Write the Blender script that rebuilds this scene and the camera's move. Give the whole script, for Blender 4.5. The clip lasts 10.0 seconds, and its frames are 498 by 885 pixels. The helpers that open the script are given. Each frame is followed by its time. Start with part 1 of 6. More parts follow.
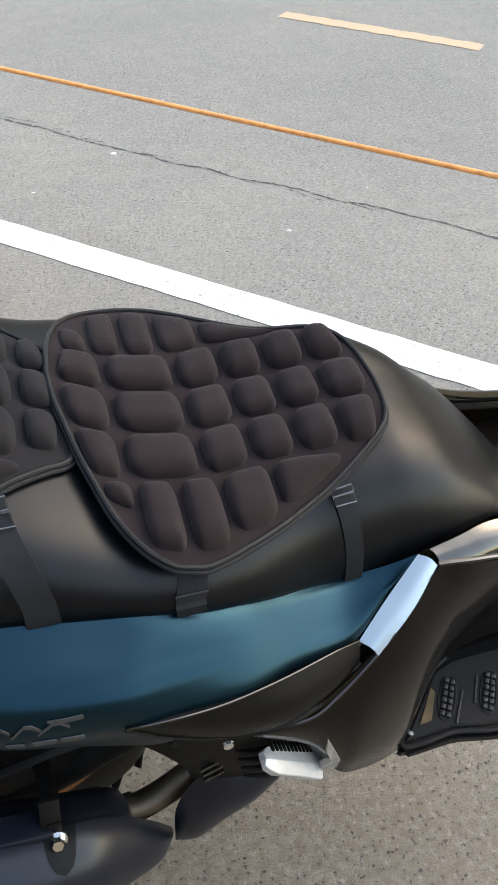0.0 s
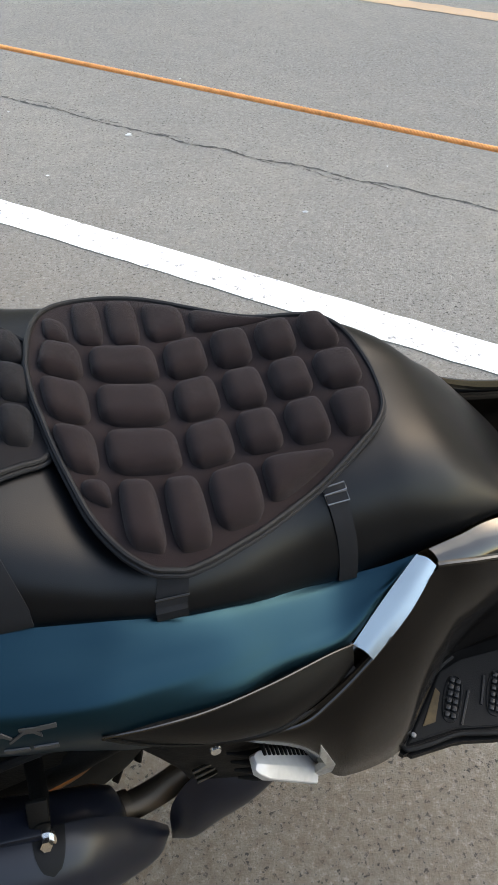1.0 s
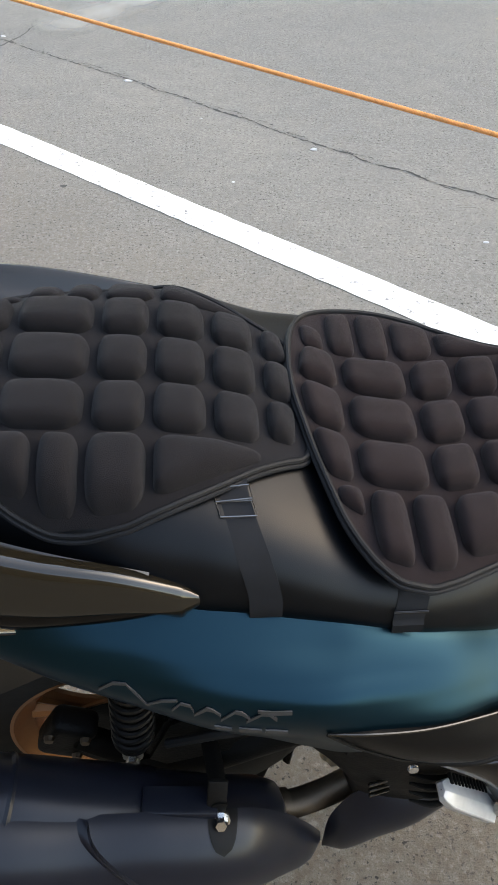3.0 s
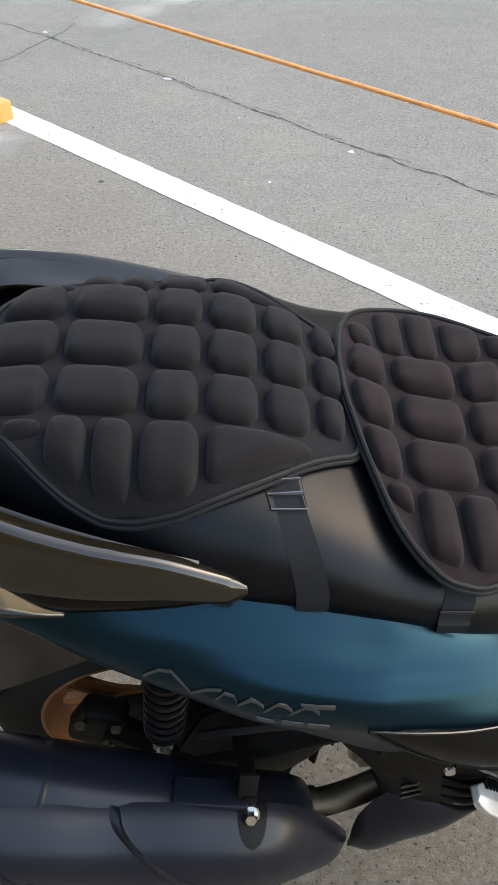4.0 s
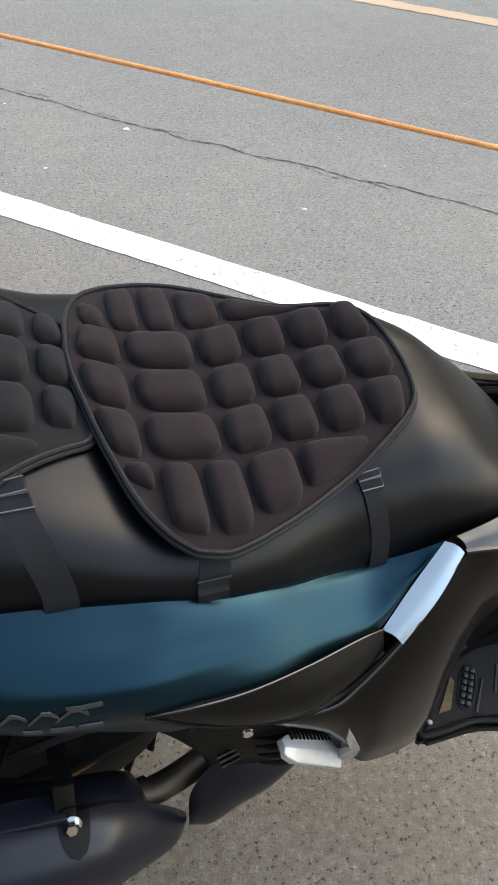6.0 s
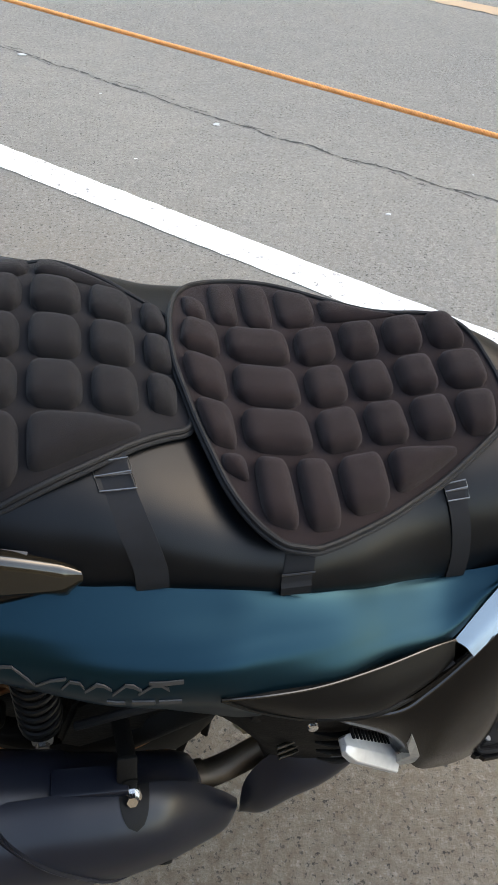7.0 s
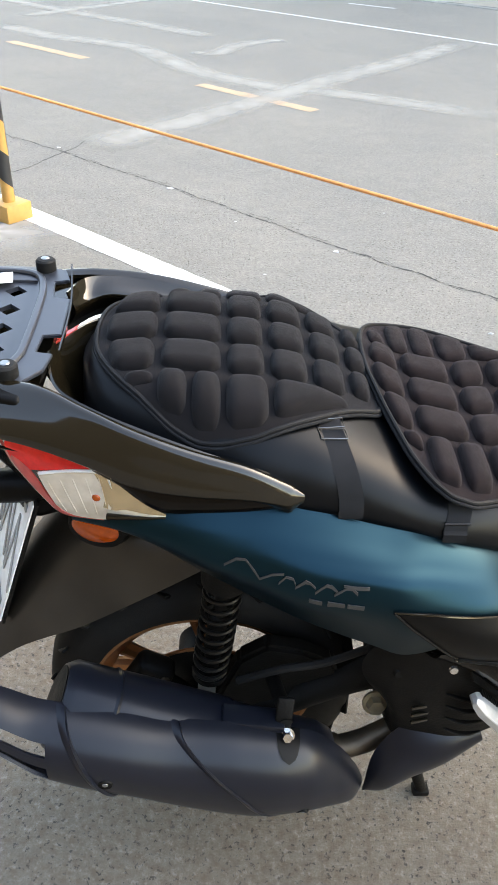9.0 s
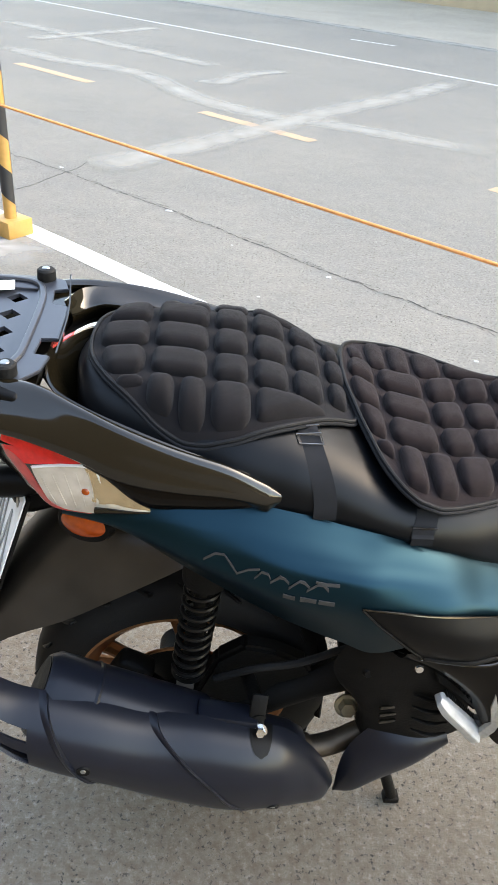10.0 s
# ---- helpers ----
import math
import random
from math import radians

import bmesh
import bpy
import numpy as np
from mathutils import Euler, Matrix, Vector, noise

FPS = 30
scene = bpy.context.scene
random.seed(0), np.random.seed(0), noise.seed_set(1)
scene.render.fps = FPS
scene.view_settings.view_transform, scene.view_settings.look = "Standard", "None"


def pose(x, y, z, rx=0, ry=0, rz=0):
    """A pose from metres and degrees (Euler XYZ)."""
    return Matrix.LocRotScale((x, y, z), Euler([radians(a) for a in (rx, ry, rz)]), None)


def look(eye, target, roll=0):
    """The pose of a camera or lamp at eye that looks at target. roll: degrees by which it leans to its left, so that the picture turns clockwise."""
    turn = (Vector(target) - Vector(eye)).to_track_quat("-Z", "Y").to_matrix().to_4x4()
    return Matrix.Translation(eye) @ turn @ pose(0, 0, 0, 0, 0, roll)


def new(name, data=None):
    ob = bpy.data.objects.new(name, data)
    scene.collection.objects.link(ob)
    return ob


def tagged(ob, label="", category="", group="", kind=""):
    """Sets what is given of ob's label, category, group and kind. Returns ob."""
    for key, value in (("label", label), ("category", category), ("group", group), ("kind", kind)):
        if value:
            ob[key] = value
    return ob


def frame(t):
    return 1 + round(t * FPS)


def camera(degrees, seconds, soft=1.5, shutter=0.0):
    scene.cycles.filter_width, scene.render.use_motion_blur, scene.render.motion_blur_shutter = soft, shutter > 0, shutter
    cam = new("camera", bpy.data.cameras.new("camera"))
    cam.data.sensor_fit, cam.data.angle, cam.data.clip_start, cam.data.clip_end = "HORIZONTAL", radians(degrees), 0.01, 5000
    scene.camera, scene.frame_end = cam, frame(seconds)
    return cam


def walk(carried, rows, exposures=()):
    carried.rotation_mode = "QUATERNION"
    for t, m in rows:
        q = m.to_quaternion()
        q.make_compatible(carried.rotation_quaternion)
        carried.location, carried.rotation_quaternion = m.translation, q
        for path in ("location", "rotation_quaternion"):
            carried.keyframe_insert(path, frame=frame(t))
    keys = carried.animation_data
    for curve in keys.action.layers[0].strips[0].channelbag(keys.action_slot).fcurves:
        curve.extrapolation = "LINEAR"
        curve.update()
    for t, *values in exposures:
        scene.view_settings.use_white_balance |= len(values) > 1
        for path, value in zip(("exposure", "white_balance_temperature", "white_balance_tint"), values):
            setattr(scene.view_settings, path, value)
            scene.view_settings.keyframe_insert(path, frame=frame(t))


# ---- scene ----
cam = camera(37.65, 10.0, 1.5)
PATH = [
    (0, (0.2146, -0.5317, 1.2970), (0.5737, 0.5617, 0.1708), 2.30),
    (0.5, (0.2330, -0.5203, 1.2933), (0.5668, 0.5745, 0.1662), 2.00),
    (1, (0.2573, -0.5115, 1.2835), (0.5558, 0.5693, 0.1307), 0.44),
    (1.5, (0.2468, -0.5172, 1.2842), (0.5927, 0.5661, 0.1586), 2.90),
    (2, (0.2217, -0.5158, 1.2842), (0.4981, 0.5679, 0.1400), 1.45),
    (2.5, (0.1785, -0.5083, 1.2855), (0.3730, 0.5899, 0.1383), 1.17),
    (3, (0.1285, -0.5066, 1.2965), (0.1923, 0.6269, 0.1691), 0.11),
    (3.2, (0.1039, -0.5085, 1.3036), (0.1150, 0.6411, 0.1908), 0.22),
    (4.3, (0.1017, -0.5121, 1.2881), (0.1363, 0.6207, 0.1586), 1.40),
    (4.5, (0.1203, -0.5085, 1.2869), (0.2105, 0.6200, 0.1563), 1.76),
    (5, (0.1717, -0.5073, 1.2838), (0.4155, 0.5906, 0.1457), 2.71),
    (5.5, (0.1948, -0.5176, 1.2895), (0.5098, 0.5629, 0.1522), 2.88),
    (5.7, (0.2044, -0.5119, 1.2790), (0.5426, 0.5524, 0.1332), 2.64),
    (6.8, (0.1870, -0.5145, 1.2815), (0.4483, 0.5640, 0.1289), 2.60),
    (7, (0.168, -0.516, 1.289), (0.440, 0.843, -0.154), 2.9),
    (7.5, (0.1057, -0.5118, 1.2939), (0.1769, 0.6214, 0.1666), 2.87),
    (8, (0.0748, -0.5313, 1.2898), (0.0197, 0.6433, 0.2048), 3.76),
    (8.5, (0.0468, -0.6307, 1.3052), (0.0750, 0.6117, 0.2974), 4.95),
    (9, (0.0109, -0.7741, 1.3095), (0.0862, 0.5120, 0.3607), 2.90),
    (9.5, (0.0019, -0.8349, 1.3146), (0.1413, 0.4744, 0.4056), 4.63),
    (10, (0.0198, -0.8308, 1.3214), (0.1125, 0.4851, 0.4159), 5.14),
]
STOPS = [(t, e + 1.17, 8800, 11.5) for t, e in ((0, 1.65), (0.5, 1.42), (1, 1.36), (1.5, 1.14), (2, 1.14), (2.5, 1.33), (4.5, 1.51), (5.5, 1.46), (7.5, 1.46), (8, 1.5), (8.5, 1.57), (9, 1.88), (10, 1.92))]
walk(cam, [(t, look(eye, target, roll)) for t, eye, target, roll in PATH], STOPS)

# ---- light ----
world = bpy.data.worlds.new("sky")
scene.world = world
world.use_nodes = True
_n, _l = world.node_tree.nodes, world.node_tree.links
sky = _n.new("ShaderNodeTexSky")
sky.sky_type = "NISHITA"
sky.sun_disc = False
sky.sun_elevation, sky.sun_rotation = radians(34), radians(72)
sky.air_density, sky.dust_density = 1.0, 0.9
_l.new(sky.outputs[0], _n["Background"].inputs[0])
_n["Background"].inputs[1].default_value = 0.15
sun_data = bpy.data.lights.new("sun", "SUN")
sun_data.energy, sun_data.angle, sun_data.color = 0.22, radians(60), (0.72, 0.88, 1.0)
sun = new("sun", sun_data)
sun.matrix_world = look((8.5, 2.8, 6.0), (0, 0, 0))


# ---- materials ----
def material(name, base, rough=0.5, metal=0.0, coat=0.0, vary=0.15, scale=30.0, bump=0.0, bump_scale=200.0, second=None, spec=0.5, sheen=0.0):
    """A surface with two scales of colour and gloss variation and a fine relief."""
    m = bpy.data.materials.new(name)
    m.use_nodes = True
    n, l = m.node_tree.nodes, m.node_tree.links
    b = n["Principled BSDF"]
    co = n.new("ShaderNodeTexCoord")
    big, small = n.new("ShaderNodeTexNoise"), n.new("ShaderNodeTexNoise")
    big.inputs["Scale"].default_value, big.inputs["Detail"].default_value = scale / 6, 4
    small.inputs["Scale"].default_value, small.inputs["Detail"].default_value = scale, 6
    for t in (big, small):
        l.new(co.outputs["Object"], t.inputs["Vector"])
    add = n.new("ShaderNodeMath")
    add.operation = "ADD"
    l.new(big.outputs["Fac"], add.inputs[0]), l.new(small.outputs["Fac"], add.inputs[1])
    ramp = n.new("ShaderNodeMapRange")
    ramp.inputs[1].default_value, ramp.inputs[2].default_value = 0.6, 1.4
    l.new(add.outputs[0], ramp.inputs[0])
    mix = n.new("ShaderNodeMix")
    mix.data_type = "RGBA"
    other = second or tuple(c * (1 + vary) for c in base)
    mix.inputs[6].default_value, mix.inputs[7].default_value = (*[c * (1 - vary) for c in base], 1), (*other, 1)
    l.new(ramp.outputs[0], mix.inputs[0]), l.new(mix.outputs[2], b.inputs["Base Color"])
    gloss = n.new("ShaderNodeMapRange")
    gloss.inputs[3].default_value, gloss.inputs[4].default_value = rough * (1 - vary * 0.6), min(1, rough * (1 + vary * 0.6))
    l.new(small.outputs["Fac"], gloss.inputs[0]), l.new(gloss.outputs[0], b.inputs["Roughness"])
    b.inputs["Metallic"].default_value, b.inputs["Coat Weight"].default_value = metal, coat
    b.inputs["Coat Roughness"].default_value = 0.04
    b.inputs["Specular IOR Level"].default_value = spec
    b.inputs["Sheen Weight"].default_value = sheen
    if bump:
        tex, bp = n.new("ShaderNodeTexNoise"), n.new("ShaderNodeBump")
        tex.inputs["Scale"].default_value, tex.inputs["Detail"].default_value = bump_scale, 3
        bp.inputs["Strength"].default_value, bp.inputs["Distance"].default_value = bump, 0.002
        l.new(co.outputs["Object"], tex.inputs["Vector"]), l.new(tex.outputs["Fac"], bp.inputs["Height"])
        l.new(bp.outputs[0], b.inputs["Normal"])
    return m


def road_material(name, dark, light, warm):
    """Worn paving: exposed stones, pits, stains and a warm dusty cast in patches."""
    m = bpy.data.materials.new(name)
    m.use_nodes = True
    n, l = m.node_tree.nodes, m.node_tree.links
    b = n["Principled BSDF"]
    co = n.new("ShaderNodeTexCoord")

    def noise_at(scale, detail=5):
        t = n.new("ShaderNodeTexNoise")
        t.inputs["Scale"].default_value, t.inputs["Detail"].default_value, t.inputs["Roughness"].default_value = scale, detail, 0.65
        l.new(co.outputs["Object"], t.inputs["Vector"])
        return t.outputs["Fac"]

    def ranged(src, a, z, lo=0.0, hi=1.0):
        r = n.new("ShaderNodeMapRange")
        for i, v in enumerate((a, z, lo, hi)):
            r.inputs[i + 1].default_value = v
        l.new(src, r.inputs[0])
        return r.outputs[0]

    def mixed(fac, a, z):
        x = n.new("ShaderNodeMix")
        x.data_type = "RGBA"
        l.new(fac, x.inputs[0])
        for s, i in ((a, 6), (z, 7)):
            if isinstance(s, tuple):
                x.inputs[i].default_value = (*s, 1)
            else:
                l.new(s, x.inputs[i])
        return x.outputs[2]

    grit = noise_at(210, 5)
    mid = noise_at(52, 4)
    c = mixed(ranged(grit, 0.36, 0.6), tuple(v * 0.7 for v in dark), light)
    c = mixed(ranged(mid, 0.44, 0.57, 0, 0.62), c, tuple(v * 0.78 for v in dark))
    c = mixed(ranged(noise_at(430, 2), 0.44, 0.6, 0, 0.6), c, tuple(v * 0.5 for v in dark))
    c = mixed(ranged(noise_at(0.55), 0.38, 0.64, 0, 0.35), c, warm)
    c = mixed(ranged(noise_at(9, 6), 0.44, 0.68, 0, 0.4), c, tuple(v * 0.8 for v in dark))
    spread = noise_at(3.5, 4)
    pits_at = n.new("ShaderNodeMath")
    pits_at.operation = "MULTIPLY"
    l.new(ranged(noise_at(105, 4), 0.58, 0.62), pits_at.inputs[0]), l.new(ranged(noise_at(7, 3), 0.4, 0.62, 0.55, 1.0), pits_at.inputs[1])
    pits = pits_at.outputs[0]
    # the parking strip is browner with trodden dirt and painted-in shade by the wall
    place = n.new("ShaderNodeVectorMath")
    place.operation = "DOT_PRODUCT"
    place.inputs[1].default_value = (0.677, 0.736, 0)
    l.new(co.outputs["Object"], place.inputs[0])
    wob = n.new("ShaderNodeMath")
    l.new(place.outputs["Value"], wob.inputs[0]), l.new(spread, wob.inputs[1])
    dirt_shade = n.new("ShaderNodeMath")
    dirt_shade.operation = "MULTIPLY"
    l.new(ranged(wob.outputs[0], 0.5, 2.2, 1.0, 0.0), dirt_shade.inputs[0]), l.new(ranged(noise_at(60, 6), 0.36, 0.62, 0.4, 1.0), dirt_shade.inputs[1])
    c = mixed(dirt_shade.outputs[0], c, tuple(v * k for v, k in zip(warm, (0.49, 0.43, 0.375))))
    c = mixed(pits, c, tuple(v * 0.22 for v in dark))
    c = mixed(ranged(noise_at(75, 4), 0.55, 0.68, 0, 0.3), c, tuple(min(1, v * 1.2) for v in light))
    l.new(c, b.inputs["Base Color"])
    b.inputs["Roughness"].default_value = 0.9
    b.inputs["Specular IOR Level"].default_value = 0.3
    bp, bp2 = n.new("ShaderNodeBump"), n.new("ShaderNodeBump")
    bp.inputs["Strength"].default_value, bp.inputs["Distance"].default_value = 0.7, 0.004
    bp2.inputs["Strength"].default_value, bp2.inputs["Distance"].default_value = 0.5, 0.003
    bp2.invert = True
    l.new(grit, bp.inputs["Height"]), l.new(pits, bp2.inputs["Height"])
    l.new(bp.outputs[0], bp2.inputs["Normal"]), l.new(bp2.outputs[0], b.inputs["Normal"])
    return m


def worn_paint(name, colour, under, hole=0.62, soft=0.06, scale=60.0):
    """Road paint with chipped flecks through which the paving shows."""
    m = bpy.data.materials.new(name)
    m.use_nodes = True
    n, l = m.node_tree.nodes, m.node_tree.links
    b = n["Principled BSDF"]
    co, t, r, mix = n.new("ShaderNodeTexCoord"), n.new("ShaderNodeTexNoise"), n.new("ShaderNodeMapRange"), n.new("ShaderNodeMix")
    t.inputs["Scale"].default_value, t.inputs["Detail"].default_value, t.inputs["Roughness"].default_value = scale, 8, 0.7
    l.new(co.outputs["Object"], t.inputs["Vector"]), l.new(t.outputs["Fac"], r.inputs[0])
    r.inputs[1].default_value, r.inputs[2].default_value = hole, hole + soft
    mix.data_type = "RGBA"
    mix.inputs[6].default_value, mix.inputs[7].default_value = (*colour, 1), (*under, 1)
    l.new(r.outputs[0], mix.inputs[0]), l.new(mix.outputs[2], b.inputs["Base Color"])
    b.inputs["Roughness"].default_value = 0.8
    bp = n.new("ShaderNodeBump")
    bp.invert = True
    bp.inputs["Strength"].default_value, bp.inputs["Distance"].default_value = 0.6, 0.002
    l.new(t.outputs["Fac"], bp.inputs["Height"]), l.new(bp.outputs[0], b.inputs["Normal"])
    return m


def sprayed(name, colour):
    """A thin sprayed coat that thins out to its edges, by the strip's own cover values."""
    m = bpy.data.materials.new(name)
    m.use_nodes = True
    n, l = m.node_tree.nodes, m.node_tree.links
    b = n["Principled BSDF"]
    b.inputs["Base Color"].default_value, b.inputs["Roughness"].default_value = (*colour, 1), 0.9
    co, t, r, mul, cover = n.new("ShaderNodeTexCoord"), n.new("ShaderNodeTexNoise"), n.new("ShaderNodeMapRange"), n.new("ShaderNodeMath"), n.new("ShaderNodeAttribute")
    cover.attribute_name = "cover"
    t.inputs["Scale"].default_value, t.inputs["Detail"].default_value = 4, 9
    l.new(co.outputs["Object"], t.inputs["Vector"]), l.new(t.outputs["Fac"], r.inputs[0])
    for i, v in enumerate((0.25, 0.7, 0.85, 0.55)):
        r.inputs[i + 1].default_value = v
    mul.operation = "MULTIPLY"
    l.new(r.outputs[0], mul.inputs[0]), l.new(cover.outputs["Fac"], mul.inputs[1])
    l.new(mul.outputs[0], b.inputs["Alpha"])
    return m


M_ROAD = road_material("weathered_asphalt", (0.223, 0.209, 0.182), (0.365, 0.341, 0.297), (0.325, 0.292, 0.238))
M_WHITE = worn_paint("white_road_paint", (0.85, 0.82, 0.76), (0.25, 0.24, 0.215), 0.59, 0.04, 38.0)
M_YELLOW = worn_paint("faded_yellow_paint", (0.5, 0.335, 0.205), (0.36, 0.33, 0.29), 0.56, 0.16)
M_FARLINE = worn_paint("worn_white_paint", (0.62, 0.6, 0.56), (0.3, 0.285, 0.25), 0.47, 0.2, 22.0)
M_SMEAR = sprayed("faint_grey_paint", (0.43, 0.4, 0.345))
M_CRACK = material("crack_dirt", (0.06, 0.057, 0.05), 0.95, vary=0.6, scale=40)
M_CEMENT = sprayed("cement_dust", (0.48, 0.45, 0.4))
M_CHIP = material("pale_chip", (0.58, 0.58, 0.56), 0.9, vary=0.25, scale=200)
M_VINYL = material("black_seat_vinyl", (0.0015, 0.0021, 0.003), 0.35, vary=0.12, scale=60, bump=0.07, bump_scale=1100, spec=0.21)
M_FABRIC_F = material("brown_black_mesh_fabric", (0.0165, 0.0108, 0.0108), 0.95, vary=0.2, scale=90, bump=0.5, bump_scale=1600, sheen=0.06, spec=0.12)
M_FABRIC_R = material("charcoal_mesh_fabric", (0.0112, 0.0098, 0.0104), 0.95, vary=0.2, scale=90, bump=0.5, bump_scale=1600, sheen=0.06, spec=0.12)
M_PIPING = material("dark_grey_piping", (0.008, 0.008, 0.0085), 0.6, vary=0.2, scale=300, bump=0.3, bump_scale=800, spec=0.25)
M_WEB = material("black_webbing", (0.0105, 0.011, 0.0125), 0.7, vary=0.2, scale=400, bump=0.15, bump_scale=3000, spec=0.25)
M_STEEL = material("bright_steel", (0.75, 0.74, 0.72), 0.25, 1.0, vary=0.12, scale=150)
M_TEAL = material("matte_petrol_paint", (0.0048, 0.027, 0.0405), 0.33, 0.85, vary=0.05, scale=12)
M_MATTE = material("matte_black_plastic", (0.004, 0.0037, 0.0035), 0.4, vary=0.2, scale=60, bump=0.1, bump_scale=1200, spec=0.13)
M_MUD = material("dusty_brown_black_plastic", (0.03, 0.024, 0.018), 0.3, vary=0.3, scale=25, bump=0.08, bump_scale=900, spec=0.45)
M_GLOSS = material("glossy_bronze_black_paint", (0.0105, 0.008, 0.0044), 0.11, vary=0.2, scale=40, spec=0.64)
M_BODY = material("satin_dark_brown_body", (0.0046, 0.0036, 0.0028), 0.15, vary=0.15, scale=30, spec=0.17)
M_MUFFLER = material("satin_black_muffler", (0.0075, 0.009, 0.0145), 0.32, vary=0.12, scale=50, spec=0.34)
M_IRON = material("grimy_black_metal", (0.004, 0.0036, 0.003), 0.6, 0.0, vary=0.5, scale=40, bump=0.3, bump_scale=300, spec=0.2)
M_PIPE = material("tarnished_pipe", (0.12, 0.088, 0.06), 0.48, 0.7, vary=0.4, scale=30)
M_BRASS = material("dull_brass_plug", (0.42, 0.36, 0.24), 0.45, 0.7, vary=0.3, scale=90)
M_SLOT = material("bare_brown_metal", (0.11, 0.075, 0.035), 0.6, 0.2, vary=0.4, scale=150)
M_BLOCK = material("worn_black_rubber", (0.02, 0.02, 0.02), 0.5, vary=0.3, scale=200)
M_SPRING = material("black_spring_paint", (0.006, 0.0055, 0.005), 0.32, vary=0.2, scale=80, spec=0.3)
M_RACK = material("satin_black_steel", (0.03, 0.033, 0.041), 0.33, vary=0.15, scale=60, spec=0.85)
M_RUBBER = material("tyre_rubber", (0.009, 0.0088, 0.0085), 0.75, vary=0.3, scale=50, bump=0.2, bump_scale=500, spec=0.3)
M_COPPER = material("bronze_rim_paint", (0.33, 0.155, 0.07), 0.32, 0.75, vary=0.1, scale=60)
M_ALLOY = material("cast_grey_alloy", (0.3, 0.3, 0.29), 0.45, 0.7, vary=0.2, scale=90)
M_CAST = material("pale_cast_alloy", (0.42, 0.39, 0.34), 0.55, 0.2, vary=0.25, scale=160)
M_SILVER = material("silver_peg", (0.5, 0.49, 0.47), 0.42, 0.25, vary=0.15, scale=90)
M_TRIM = material("bright_silver_trim", (0.4, 0.44, 0.44), 0.25, 1.0, vary=0.08, scale=30)
M_CHROME = material("dark_chrome_letters", (0.1, 0.104, 0.108), 0.42, 0.8, vary=0.2, scale=90)
M_RED = material("red_lens", (0.75, 0.012, 0.012), 0.1, coat=0.6, vary=0.25, scale=120)
M_WIRE = material("dark_steel_wire", (0.3, 0.3, 0.3), 0.3, 1.0, vary=0.15, scale=200)
M_CLEAR = material("clear_lamp_lens", (0.66, 0.55, 0.42), 0.2, 0.2, coat=1.0, vary=0.25, scale=45, second=(0.9, 0.82, 0.7))
M_PALE = material("pale_lens_end", (0.8, 0.74, 0.62), 0.15, 0.3, coat=1.0, vary=0.15, scale=80)
M_REDEDGE = material("pink_red_lens", (0.55, 0.07, 0.06), 0.12, coat=0.8, vary=0.35, scale=70)
M_GOLD = material("gold_tinted_reflector", (0.72, 0.56, 0.34), 0.2, 0.8, coat=0.6, vary=0.3, scale=60)
M_AMBER = material("amber_reflector", (0.42, 0.06, 0.002), 0.22, coat=0.3, vary=0.25, scale=160)
M_PLATE = material("plate_white", (0.86, 0.86, 0.83), 0.45, vary=0.15, scale=60)
M_BAR = material("plate_grey_marks", (0.34, 0.34, 0.32), 0.5, scale=60)
M_ROPE = material("orange_rope", (0.95, 0.4, 0.13), 0.8, vary=0.3, scale=250, bump=0.4, bump_scale=900)
M_POSTY = material("yellow_post_paint", (0.55, 0.3, 0.085), 0.5, vary=0.15, scale=40)
M_POSTB = material("black_post_paint", (0.03, 0.03, 0.03), 0.5, vary=0.2, scale=40)
M_PAVE = road_material("pale_pavement", (0.36, 0.325, 0.265), (0.5, 0.45, 0.37), (0.48, 0.42, 0.34))
M_KERB = road_material("kerb_concrete", (0.31, 0.3, 0.27), (0.43, 0.41, 0.37), (0.41, 0.38, 0.33))
M_WALL = material("tan_render_wall", (0.115, 0.09, 0.058), 0.85, vary=0.12, scale=6, bump=0.3, bump_scale=60)
M_FARWALL = material("tan_far_wall", (0.27, 0.205, 0.135), 0.85, vary=0.12, scale=3, bump=0.3, bump_scale=40)


# ---- mesh helpers ----
def curve(points, n):
    """n points along a smooth line through the given ones."""
    p = [Vector(q) for q in points]
    if len(p) == 2:
        return [p[0].lerp(p[1], i / (n - 1)) for i in range(n)]
    p = [2 * p[0] - p[1], *p, 2 * p[-1] - p[-2]]
    out = []
    for i in range(n):
        u = i / (n - 1) * (len(p) - 3)
        k = min(int(u), len(p) - 4)
        t = u - k
        a, b, c, d = p[k : k + 4]
        out.append(0.5 * (2 * b + (c - a) * t + (2 * a - 5 * b + 4 * c - d) * t * t + (3 * b - a - 3 * c + d) * t**3))
    return out


